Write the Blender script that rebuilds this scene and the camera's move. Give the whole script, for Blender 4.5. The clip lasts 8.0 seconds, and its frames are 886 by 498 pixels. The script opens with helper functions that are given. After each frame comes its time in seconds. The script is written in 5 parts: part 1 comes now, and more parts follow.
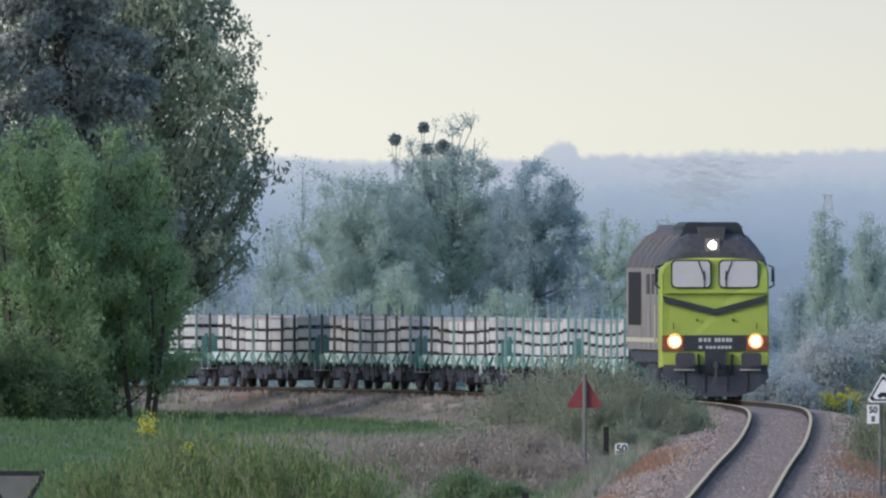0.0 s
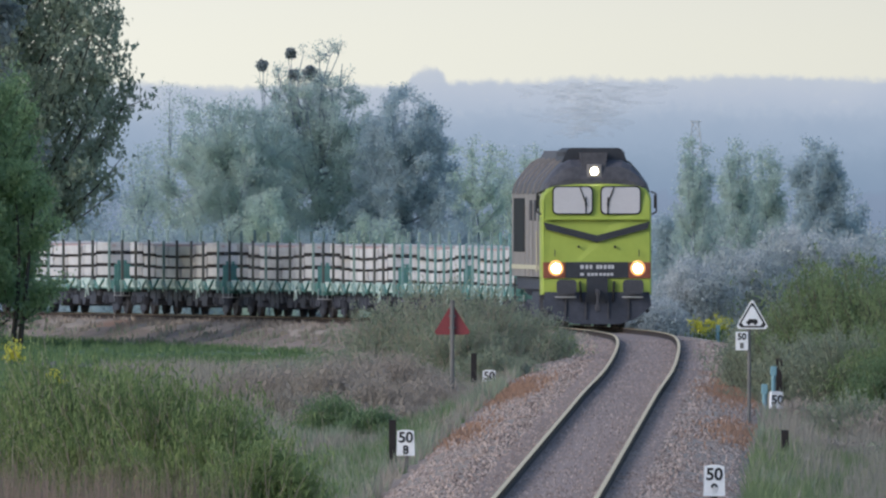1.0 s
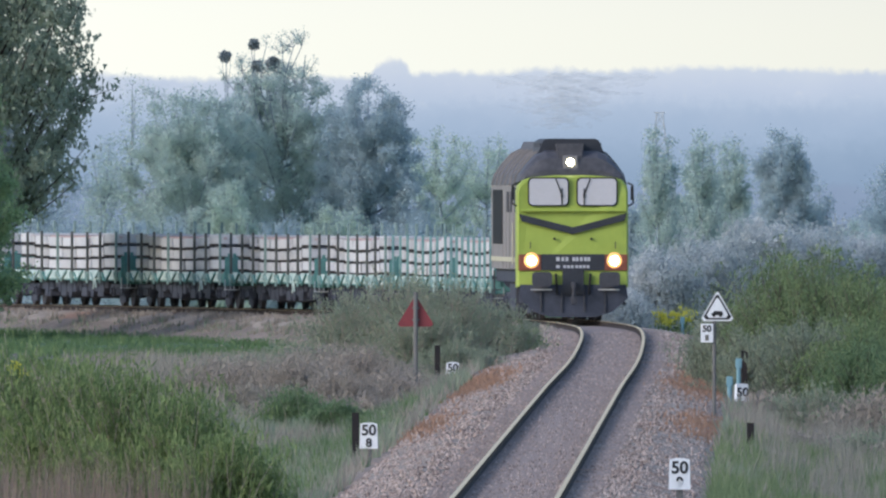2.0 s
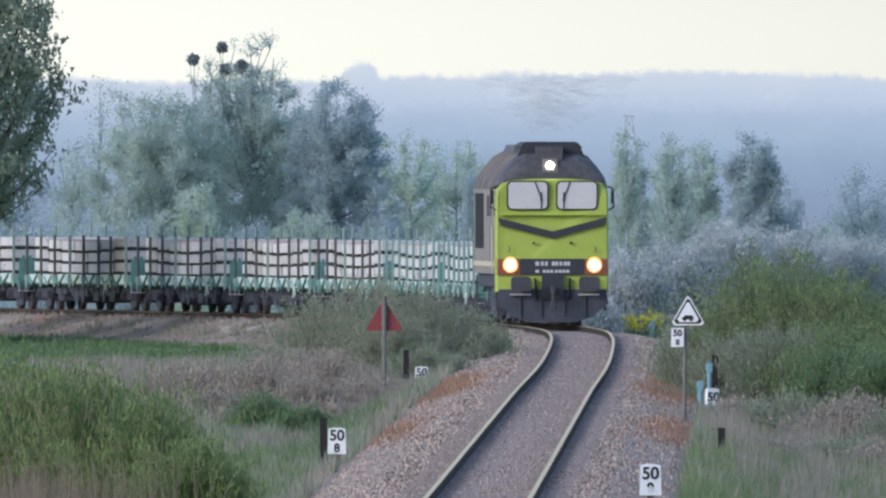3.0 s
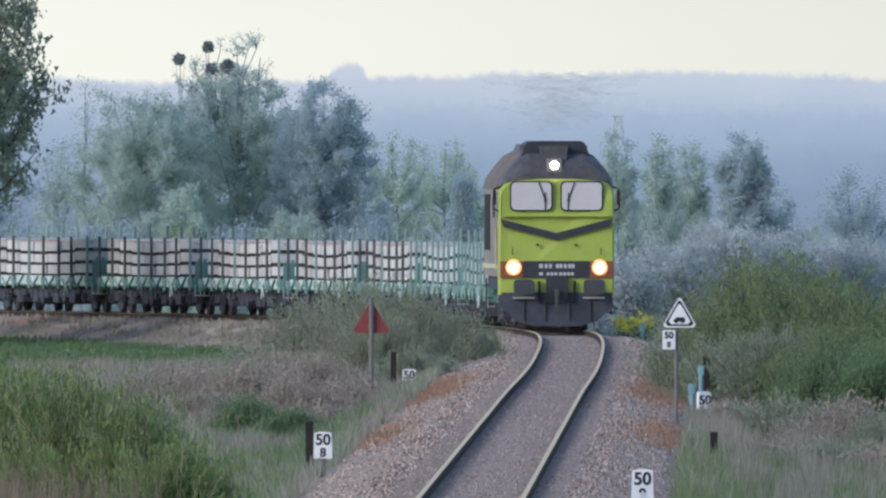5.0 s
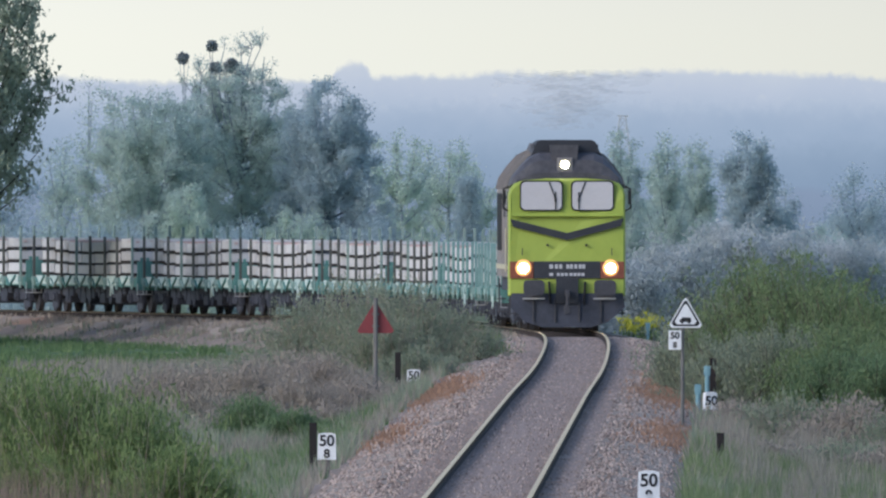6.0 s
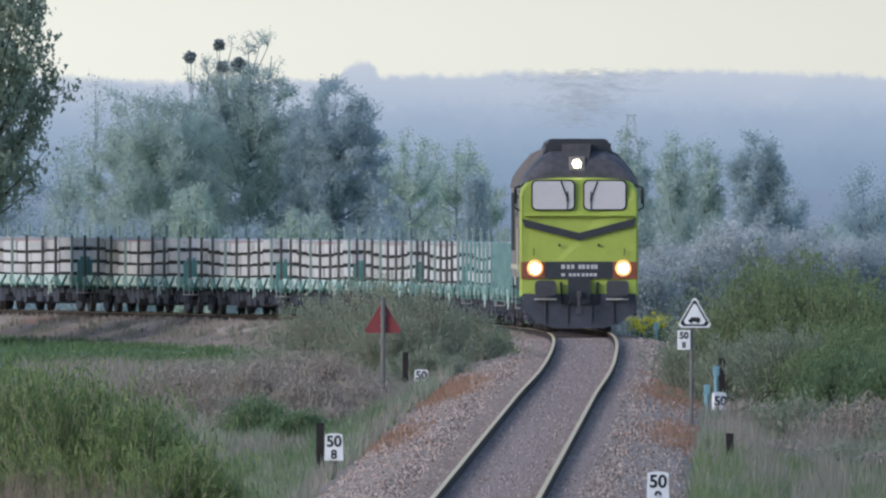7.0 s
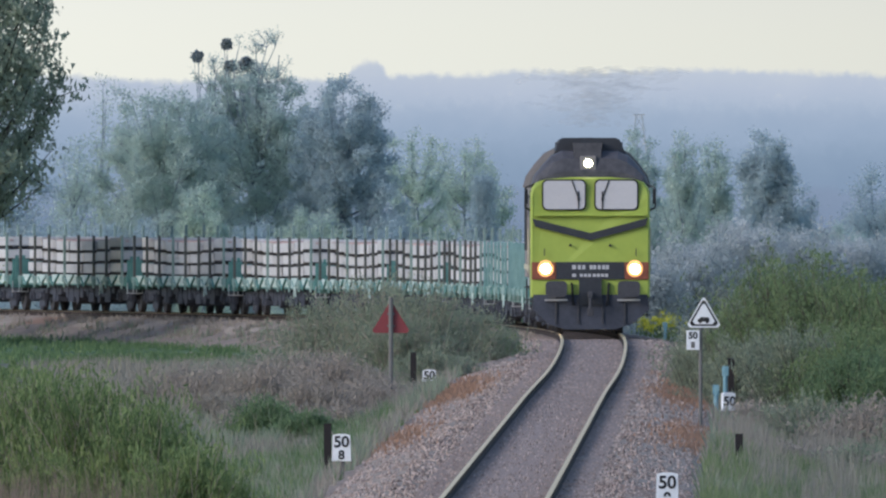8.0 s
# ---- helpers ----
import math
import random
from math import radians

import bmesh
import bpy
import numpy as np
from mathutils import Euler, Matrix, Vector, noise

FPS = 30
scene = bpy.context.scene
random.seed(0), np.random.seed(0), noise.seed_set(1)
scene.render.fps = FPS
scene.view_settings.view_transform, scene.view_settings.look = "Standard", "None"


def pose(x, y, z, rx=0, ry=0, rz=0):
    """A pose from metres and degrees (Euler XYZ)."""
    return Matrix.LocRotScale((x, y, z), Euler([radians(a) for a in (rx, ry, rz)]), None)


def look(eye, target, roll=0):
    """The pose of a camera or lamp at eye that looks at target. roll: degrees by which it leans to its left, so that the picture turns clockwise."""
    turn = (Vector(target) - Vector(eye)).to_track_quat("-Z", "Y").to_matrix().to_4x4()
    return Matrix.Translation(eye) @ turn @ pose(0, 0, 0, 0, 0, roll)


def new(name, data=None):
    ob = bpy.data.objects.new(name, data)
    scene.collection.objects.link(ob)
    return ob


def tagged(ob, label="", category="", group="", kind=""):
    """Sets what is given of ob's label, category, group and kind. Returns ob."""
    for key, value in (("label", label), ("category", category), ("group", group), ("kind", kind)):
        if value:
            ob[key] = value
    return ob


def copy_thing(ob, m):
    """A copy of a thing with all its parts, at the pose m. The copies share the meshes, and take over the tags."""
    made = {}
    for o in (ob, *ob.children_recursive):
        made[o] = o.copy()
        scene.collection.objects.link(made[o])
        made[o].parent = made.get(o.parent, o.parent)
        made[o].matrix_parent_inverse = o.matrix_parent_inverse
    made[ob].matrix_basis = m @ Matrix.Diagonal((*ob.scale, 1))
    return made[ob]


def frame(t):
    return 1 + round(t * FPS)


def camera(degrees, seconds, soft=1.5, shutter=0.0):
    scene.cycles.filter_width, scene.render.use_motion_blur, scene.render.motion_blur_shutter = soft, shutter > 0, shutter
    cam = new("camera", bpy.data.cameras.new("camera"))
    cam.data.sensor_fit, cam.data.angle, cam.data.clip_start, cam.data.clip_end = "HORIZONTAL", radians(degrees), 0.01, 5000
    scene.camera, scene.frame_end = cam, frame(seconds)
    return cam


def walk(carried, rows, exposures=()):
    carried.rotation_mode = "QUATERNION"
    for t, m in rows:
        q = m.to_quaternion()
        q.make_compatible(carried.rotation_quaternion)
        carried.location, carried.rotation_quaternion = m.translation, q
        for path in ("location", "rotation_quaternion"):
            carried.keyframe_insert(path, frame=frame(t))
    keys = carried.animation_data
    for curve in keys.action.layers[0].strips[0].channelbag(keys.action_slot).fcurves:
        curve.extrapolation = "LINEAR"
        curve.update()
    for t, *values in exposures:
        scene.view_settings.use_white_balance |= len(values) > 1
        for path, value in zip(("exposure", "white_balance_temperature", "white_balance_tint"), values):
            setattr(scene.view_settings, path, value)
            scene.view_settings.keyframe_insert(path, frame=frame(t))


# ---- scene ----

cam = camera(1.2476, 8.0, soft=2.3)
walk(cam, [
    (0.0, look((0, -36.50, 5.572), (-4.7131, 963.50, 4.1531))),
    (0.5, look((0, -34.75, 5.566), (-2.2795, 965.25, 3.1184))),
    (1.0, look((0, -33.00, 5.560), (-1.4595, 967.00, 2.3303))),
    (1.5, look((0, -30.80, 5.553), (-1.0222, 969.20, 2.0949))),
    (3.0, look((0, -23.20, 5.528), (0.1957, 976.80, 2.1836))),
    (3.5, look((0, -20.20, 5.518), (0.3926, 979.80, 2.2012))),
    (4.0, look((0, -17.20, 5.508), (0.4493, 982.80, 2.2009))),
    (4.5, look((0, -14.30, 5.498), (0.5130, 985.70, 2.1842))),
    (6.0, look((0, -7.00, 5.473), (0.3858, 993.00, 2.1478))),
    (6.5, look((0, -4.90, 5.466), (0.2965, 995.10, 2.1338))),
    (7.0, look((0, -3.10, 5.460), (0.1973, 996.90, 2.1229))),
    (7.5, look((0, -1.40, 5.455), (0.0990, 998.60, 2.1132))),
    (8.0, look((0, 0.00, 5.450), (0.0, 1000.00, 2.1028))),
], exposures=((0.0, 0.12, 5800, 15), (1.0, 0.12, 5800, 15), (1.5, 0.28, 5710, 15), (3.0, 0.36, 5680, 15), (4.5, 0.28, 5680, 15), (6.0, 0.19, 5680, 15), (8.0, 0.12, 5680, 15)))

# ---- light ----
SUN_EL, SUN_AZ = radians(24), radians(-125)
world = bpy.data.worlds.new("sky")
scene.world = world
world.use_nodes = True
wn = world.node_tree
wn.nodes.clear()
sky = wn.nodes.new("ShaderNodeTexSky")
sky.sky_type, sky.sun_disc = "NISHITA", False
sky.sun_elevation, sky.sun_rotation = SUN_EL, SUN_AZ
sky.air_density, sky.dust_density, sky.ozone_density = 1.2, 1.2, 1.5
bg = wn.nodes.new("ShaderNodeBackground")
bg.inputs["Strength"].default_value = 0.15
wo = wn.nodes.new("ShaderNodeOutputWorld")
wn.links.new(sky.outputs["Color"], bg.inputs["Color"])
wn.links.new(bg.outputs["Background"], wo.inputs["Surface"])
sun = new("sun", bpy.data.lights.new("sun", "SUN"))
sun.data.energy, sun.data.angle, sun.data.color = 1.2, radians(20), (1.0, 0.95, 0.88)
sun_way = Vector((math.sin(SUN_AZ) * math.cos(SUN_EL), math.cos(SUN_AZ) * math.cos(SUN_EL), math.sin(SUN_EL)))
sun.matrix_world = look(sun_way * 50 + Vector((0, 900, 0)), (0, 900, 0))


# ---- materials ----
def mat(name, col, col2=None, scale=3.0, rough=0.8, metal=0.0, bump=0.0, bscale=30.0, fine=True, per="", trans=0.0, spec=0.3, stretch=(1, 1, 1), emit=None, vary=0.5):
    """Two-scale noise between two colours, with fine relief; per: 'object' or 'island' varies the shade piece by piece."""
    m = bpy.data.materials.new(name)
    m.use_nodes = True
    nt = m.node_tree
    b = nt.nodes["Principled BSDF"]
    b.inputs["Roughness"].default_value = rough
    b.inputs["Metallic"].default_value = metal
    b.inputs["Specular IOR Level"].default_value = spec
    col2 = col2 or tuple(c * 0.6 for c in col)
    tc = nt.nodes.new("ShaderNodeTexCoord")
    mp = nt.nodes.new("ShaderNodeMapping")
    mp.inputs["Scale"].default_value = stretch
    nt.links.new(tc.outputs["Object"], mp.inputs["Vector"])
    n1 = nt.nodes.new("ShaderNodeTexNoise")
    n1.inputs["Scale"].default_value, n1.inputs["Detail"].default_value = scale, 5
    n1.inputs["Roughness"].default_value = 0.65
    nt.links.new(mp.outputs["Vector"], n1.inputs["Vector"])
    n2 = nt.nodes.new("ShaderNodeTexNoise")
    n2.inputs["Scale"].default_value, n2.inputs["Detail"].default_value = bscale, 4
    nt.links.new(mp.outputs["Vector"], n2.inputs["Vector"])
    add = nt.nodes.new("ShaderNodeMath")
    add.operation = "MULTIPLY_ADD"
    nt.links.new(n2.outputs["Fac"], add.inputs[0])
    add.inputs[1].default_value = 0.45
    nt.links.new(n1.outputs["Fac"], add.inputs[2])
    last = add.outputs[0]
    if per:
        src = nt.nodes.new("ShaderNodeObjectInfo" if per == "object" else "ShaderNodeNewGeometry")
        ad2 = nt.nodes.new("ShaderNodeMath")
        ad2.operation = "MULTIPLY_ADD"
        nt.links.new(src.outputs["Random" if per == "object" else "Random Per Island"], ad2.inputs[0])
        ad2.inputs[1].default_value = vary
        nt.links.new(last, ad2.inputs[2])
        sub = nt.nodes.new("ShaderNodeMath")
        sub.operation = "SUBTRACT"
        nt.links.new(ad2.outputs[0], sub.inputs[0])
        sub.inputs[1].default_value = vary * 0.5
        last = sub.outputs[0]
    ramp = nt.nodes.new("ShaderNodeValToRGB")
    ramp.color_ramp.elements[0].position, ramp.color_ramp.elements[1].position = 0.45, 0.98
    ramp.color_ramp.elements[0].color, ramp.color_ramp.elements[1].color = (*col2, 1), (*col, 1)
    nt.links.new(last, ramp.inputs["Fac"])
    nt.links.new(ramp.outputs["Color"], b.inputs["Base Color"])
    if bump:
        bp = nt.nodes.new("ShaderNodeBump")
        bp.inputs["Strength"].default_value, bp.inputs["Distance"].default_value = 0.8, bump
        nt.links.new(n2.outputs["Fac"], bp.inputs["Height"])
        nt.links.new(bp.outputs["Normal"], b.inputs["Normal"])
    if emit:
        b.inputs["Emission Color"].default_value = (*emit[0], 1)
        b.inputs["Emission Strength"].default_value = emit[1]
    if trans:
        tr = nt.nodes.new("ShaderNodeBsdfTranslucent")
        nt.links.new(ramp.outputs["Color"], tr.inputs["Color"])
        mx = nt.nodes.new("ShaderNodeMixShader")
        mx.inputs["Fac"].default_value = trans
        nt.links.new(b.outputs["BSDF"], mx.inputs[1])
        nt.links.new(tr.outputs["BSDF"], mx.inputs[2])
        nt.links.new(mx.outputs["Shader"], nt.nodes["Material Output"].inputs["Surface"])
    return m


def glow(name, rows, noise_amount=0.0, scale=0.01, melt=True):
    """A far backdrop that gives off the light of sky and distance; rows: height in metres and colour."""
    m = bpy.data.materials.new(name)
    m.use_nodes = True
    nt = m.node_tree
    nt.nodes.clear()
    out = nt.nodes.new("ShaderNodeOutputMaterial")
    em = nt.nodes.new("ShaderNodeEmission")
    tc = nt.nodes.new("ShaderNodeTexCoord")
    sep = nt.nodes.new("ShaderNodeSeparateXYZ")
    nt.links.new(tc.outputs["Object"], sep.inputs[0])
    nz = nt.nodes.new("ShaderNodeTexNoise")
    nz.inputs["Scale"].default_value, nz.inputs["Detail"].default_value = scale, 6
    nt.links.new(tc.outputs["Object"], nz.inputs["Vector"])
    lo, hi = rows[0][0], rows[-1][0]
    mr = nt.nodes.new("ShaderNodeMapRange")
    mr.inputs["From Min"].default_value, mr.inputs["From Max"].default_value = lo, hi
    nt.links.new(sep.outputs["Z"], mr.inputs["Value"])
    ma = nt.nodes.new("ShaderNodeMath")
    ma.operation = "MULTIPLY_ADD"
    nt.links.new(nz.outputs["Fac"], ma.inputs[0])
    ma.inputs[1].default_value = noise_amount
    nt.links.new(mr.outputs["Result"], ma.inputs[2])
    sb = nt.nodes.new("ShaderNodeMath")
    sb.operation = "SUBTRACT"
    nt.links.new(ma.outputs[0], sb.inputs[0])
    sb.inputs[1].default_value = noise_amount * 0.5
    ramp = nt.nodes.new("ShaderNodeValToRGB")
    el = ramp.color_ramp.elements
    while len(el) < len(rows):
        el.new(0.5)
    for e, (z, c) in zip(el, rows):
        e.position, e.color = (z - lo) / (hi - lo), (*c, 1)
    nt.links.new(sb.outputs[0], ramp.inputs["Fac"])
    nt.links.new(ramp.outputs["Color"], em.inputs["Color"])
    if not melt:
        side = nt.nodes.new("ShaderNodeMapRange")
        side.inputs["From Min"].default_value, side.inputs["From Max"].default_value = -45, 60
        side.inputs["To Min"].default_value, side.inputs["To Max"].default_value = 1.03, 0.88
        nt.links.new(sep.outputs["X"], side.inputs["Value"])
        nt.links.new(side.outputs["Result"], em.inputs["Strength"])
        nt.links.new(em.outputs["Emission"], out.inputs["Surface"])
        return m
    # the wooded edge melts into the haze above it
    at = nt.nodes.new("ShaderNodeAttribute")
    at.attribute_name = "edge"
    wood = nt.nodes.new("ShaderNodeTexNoise")
    wood.inputs["Scale"].default_value, wood.inputs["Detail"].default_value = 1.1, 5
    nt.links.new(tc.outputs["Object"], wood.inputs["Vector"])
    rag = nt.nodes.new("ShaderNodeMath")
    rag.operation = "MULTIPLY_ADD"
    nt.links.new(wood.outputs["Fac"], rag.inputs[0])
    rag.inputs[1].default_value, rag.inputs[2].default_value = 1.1, -0.55
    total = nt.nodes.new("ShaderNodeMath")
    nt.links.new(at.outputs["Fac"], total.inputs[0])
    nt.links.new(rag.outputs[0], total.inputs[1])
    fade = nt.nodes.new("ShaderNodeMapRange")
    fade.interpolation_type = "SMOOTHSTEP"
    fade.inputs["From Min"].default_value, fade.inputs["From Max"].default_value = 0.05, 0.95
    nt.links.new(total.outputs[0], fade.inputs["Value"])
    clear = nt.nodes.new("ShaderNodeBsdfTransparent")
    mx = nt.nodes.new("ShaderNodeMixShader")
    nt.links.new(fade.outputs["Result"], mx.inputs["Fac"])
    nt.links.new(clear.outputs["BSDF"], mx.inputs[1])
    nt.links.new(em.outputs["Emission"], mx.inputs[2])
    nt.links.new(mx.outputs["Shader"], out.inputs["Surface"])
    return m


M = {}
M["lime"] = mat("lime_paint", (0.385, 0.465, 0.075), (0.32, 0.40, 0.062), 1.2, 0.45, spec=0.4, bump=0.002, bscale=8)
# black is lifted slightly towards blue to stand for haze
M["black"] = mat("black_paint", (0.05, 0.053, 0.062), (0.03, 0.032, 0.038), 2, 0.55)
M["roof"] = mat("sooty_roof_paint", (0.115, 0.11, 0.118), (0.055, 0.054, 0.062), 1.5, 0.55, bump=0.003, bscale=6)
M["side"] = mat("grey_side_paint", (0.31, 0.285, 0.27), (0.19, 0.175, 0.168), 0.9, 0.6, bump=0.002, stretch=(1, 1, 0.3))
M["cream"] = mat("cream_paint", (0.62, 0.58, 0.42), (0.45, 0.42, 0.3), 2, 0.5)
M["rust"] = mat("rust_red_paint", (0.30, 0.10, 0.06), (0.17, 0.06, 0.04), 4, 0.7)
# dirty iron, with a bluish lift in the colour for haze
M["iron"] = mat("hazed_dirty_iron", (0.078, 0.085, 0.112), (0.040, 0.045, 0.060), 3, 0.7, bump=0.004)
M["ironlight"] = mat("dusty_iron", (0.085, 0.085, 0.095), (0.042, 0.043, 0.05), 3, 0.75, bump=0.004)
M["glass"] = mat("cab_glass", (0.60, 0.58, 0.60), (0.5, 0.49, 0.51), 0.7, 0.12, spec=0.8)
M["darkglass"] = mat("side_glass", (0.03, 0.035, 0.04), (0.02, 0.02, 0.025), 1, 0.15, spec=0.8)
M["rubber"] = mat("rubber_gasket", (0.02, 0.02, 0.022), None, 4, 0.7)
M["lampglow"] = mat("lit_headlamp", (0.9, 0.85, 0.7), (0.9, 0.85, 0.7), 3, 0.3, emit=((1.0, 0.86, 0.62), 40.0))
# glow that stands for the orange halo round the headlamps
M["lamphalo"] = mat("lamp_halo_glow", (0.8, 0.45, 0.15), (0.8, 0.4, 0.1), 3, 0.4, emit=((1.0, 0.46, 0.16), 0.75))
M["chrome"] = mat("pale_metal", (0.55, 0.55, 0.55), (0.4, 0.4, 0.42), 5, 0.4, 0.6)
M["white"] = mat("white_enamel", (0.84, 0.85, 0.86), (0.72, 0.73, 0.74), 3, 0.5, bump=0.001)
M["whitebar"] = mat("white_lettering", (0.55, 0.55, 0.56), (0.45, 0.45, 0.46), 8, 0.6)
M["ink"] = mat("black_lettering", (0.03, 0.03, 0.032), None, 8, 0.6)
M["teal"] = mat("teal_wagon_paint", (0.14, 0.30, 0.27), (0.07, 0.17, 0.16), 1.5, 0.65, bump=0.002)
M["palegreen"] = mat("faded_green_paint", (0.40, 0.50, 0.46), (0.10, 0.22, 0.20), 5.0, 0.7, bump=0.002)
M["sill"] = mat("faded_sill_paint", (0.68, 0.76, 0.71), (0.32, 0.44, 0.40), 3.0, 0.7, bump=0.002)
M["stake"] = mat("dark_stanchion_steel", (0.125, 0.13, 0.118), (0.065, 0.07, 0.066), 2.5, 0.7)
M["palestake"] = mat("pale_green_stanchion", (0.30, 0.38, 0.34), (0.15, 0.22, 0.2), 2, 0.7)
M["tealstake"] = mat("teal_stanchion_paint", (0.24, 0.38, 0.36), (0.13, 0.25, 0.24), 2, 0.7)
M["concrete"] = mat("pale_concrete", (0.64, 0.63, 0.62), (0.46, 0.45, 0.44), 0.8, 0.9, bump=0.004, per="object")
M["batten"] = mat("dark_timber_batten", (0.05, 0.042, 0.038), (0.022, 0.02, 0.02), 3, 0.9)
M["strap"] = mat("faded_red_strap", (0.55, 0.42, 0.39), (0.42, 0.3, 0.28), 3, 0.8)
# gold glint of the sky is put into this steel's colour and tint
M["rail"] = mat("worn_rail_steel_glint", (1.0, 0.79, 0.55), (0.85, 0.63, 0.39), 2, 0.32, 1.0, spec=0.5)
M["rail"].node_tree.nodes["Principled BSDF"].inputs["Specular Tint"].default_value = (1.0, 0.84, 0.60, 1)
# rust, darkened further so the rail's shaded side is in its colour
M["railweb"] = mat("rusty_shaded_rail_web", (0.055, 0.040, 0.034), (0.026, 0.020, 0.018), 3, 0.85, bump=0.003)
M["sleeper"] = mat("weathered_sleeper", (0.37, 0.305, 0.28), (0.20, 0.166, 0.152), 1.5, 0.9, bump=0.006)
M["redback"] = mat("red_sign_paint", (0.26, 0.055, 0.06), (0.19, 0.045, 0.05), 3, 0.55)
M["post"] = mat("grey_post_steel", (0.19, 0.185, 0.175), (0.12, 0.118, 0.112), 2, 0.7)
M["darkpost"] = mat("tarred_wood_post", (0.035, 0.03, 0.03), (0.016, 0.015, 0.016), 4, 0.9, bump=0.006)
M["bluepaint"] = mat("pale_blue_paint", (0.22, 0.38, 0.43), (0.15, 0.28, 0.32), 3, 0.6)
# pylon steel: its light grey is distance haze put into the colour
M["galvanised"] = mat("hazed_pylon_steel", (0.46, 0.49, 0.51), (0.38, 0.41, 0.43), 2, 0.6)
M["bark"] = mat("grey_bark", (0.13, 0.11, 0.095), (0.05, 0.043, 0.04), 2, 0.95, bump=0.02, stretch=(1, 1, 0.25))
# bark of the far trees: distance haze is put into its blue-grey
M["farbark"] = mat("hazed_bark", (0.27, 0.32, 0.36), (0.19, 0.235, 0.275), 1.5, 0.95, bump=0.02, stretch=(1, 1, 0.25))


def ground_material():
    """Earth, dry grass and meadow in patches."""
    m = mat("meadow_ground", (0.27, 0.225, 0.185), (0.15, 0.123, 0.10), 0.12, 0.95, bump=0.05, bscale=3)
    nt = m.node_tree
    b = nt.nodes["Principled BSDF"]
    old = b.inputs["Base Color"].links[0].from_socket
    tc = nt.nodes.new("ShaderNodeTexCoord")
    n = nt.nodes.new("ShaderNodeTexNoise")
    n.inputs["Scale"].default_value, n.inputs["Detail"].default_value = 0.035, 4
    nt.links.new(tc.outputs["Object"], n.inputs["Vector"])
    r = nt.nodes.new("ShaderNodeValToRGB")
    r.color_ramp.elements[0].position, r.color_ramp.elements[1].position = 0.38, 0.50
    nt.links.new(n.outputs["Fac"], r.inputs["Fac"])
    mx = nt.nodes.new("ShaderNodeMix")
    mx.data_type = "RGBA"
    nt.links.new(r.outputs["Color"], mx.inputs[0])
    nt.links.new(old, mx.inputs[6])
    mx.inputs[7].default_value = (0.11, 0.175, 0.07, 1)
    nt.links.new(mx.outputs[2], b.inputs["Base Color"])
    return m


M["ground"] = ground_material()
M["field"] = mat("spring_meadow", (0.075, 0.17, 0.045), (0.05, 0.11, 0.035), 0.2, 0.95, bump=0.05, bscale=3)
M["bank"] = mat("bare_earth_bank", (0.36, 0.285, 0.225), (0.20, 0.155, 0.125), 0.35, 0.95, bump=0.06, bscale=4, stretch=(1, 0.4, 2.5))


def ballast_material():
    m = mat("track_ballast", (0.47, 0.39, 0.31), (0.25, 0.20, 0.16), 0.7, 0.95, bump=0.05, bscale=11)
    nt = m.node_tree
    b = nt.nodes["Principled BSDF"]
    old = b.inputs["Base Color"].links[0].from_socket
    tc = nt.nodes.new("ShaderNodeTexCoord")
    n = nt.nodes.new("ShaderNodeTexNoise")
    n.inputs["Scale"].default_value, n.inputs["Detail"].default_value = 0.11, 6
    nt.links.new(tc.outputs["Object"], n.inputs["Vector"])
    r = nt.nodes.new("ShaderNodeValToRGB")
    r.color_ramp.elements[0].position, r.color_ramp.elements[1].position = 0.56, 0.68
    nt.links.new(n.outputs["Fac"], r.inputs["Fac"])
    mx = nt.nodes.new("ShaderNodeMix")
    mx.data_type = "RGBA"
    nt.links.new(r.outputs["Color"], mx.inputs[0])
    nt.links.new(old, mx.inputs[6])
    mx.inputs[7].default_value = (0.36, 0.22, 0.15, 1)
    nt.links.new(mx.outputs[2], b.inputs["Base Color"])
    return m


M["ballast"] = ballast_material()
M["stone"] = mat("ballast_stone", (0.50, 0.395, 0.335), (0.21, 0.158, 0.132), 1.0, 0.95, per="island", vary=0.7)


def leaf(name, a, b, trans=0.5, vary=0.28):
    return mat(name, a, b, 0.6, 0.7, per="island", trans=trans, spec=0.2, vary=vary)


# poplar, spruce and spring leaves are coloured paler to stand for haze
M["leaf_dark"] = leaf("poplar_leaves", (0.50, 0.565, 0.42), (0.30, 0.345, 0.255))
M["leaf_spruce"] = leaf("spruce_needles", (0.42, 0.455, 0.42), (0.27, 0.30, 0.285), 0.3)
M["leaf_green"] = leaf("spring_leaves", (0.42, 0.55, 0.30), (0.25, 0.35, 0.19), 0.6)
M["leaf_bush"] = leaf("fresh_willow_leaves", (0.34, 0.42, 0.17), (0.12, 0.18, 0.07), vary=0.45)
# far leaves: distance haze is put into these pale blue-grey colours
M["leaf_far"] = leaf("hazed_willow_leaves", (0.60, 0.695, 0.625), (0.50, 0.59, 0.545), 0.55, 0.1)
M["leaf_far2"] = leaf("hazed_birch_leaves", (0.62, 0.715, 0.60), (0.52, 0.61, 0.535), 0.55, 0.1)
M["leaf_far3"] = leaf("hazed_poplar_leaves", (0.545, 0.635, 0.645), (0.465, 0.55, 0.57), 0.55, 0.1)
M["leaf_bank"] = leaf("dark_willow_leaves", (0.28, 0.36, 0.165), (0.17, 0.225, 0.11))
# scrub colour is lifted to stand for haze as well
M["leaf_scrub"] = leaf("scrub_leaves", (0.37, 0.41, 0.28), (0.25, 0.28, 0.20))
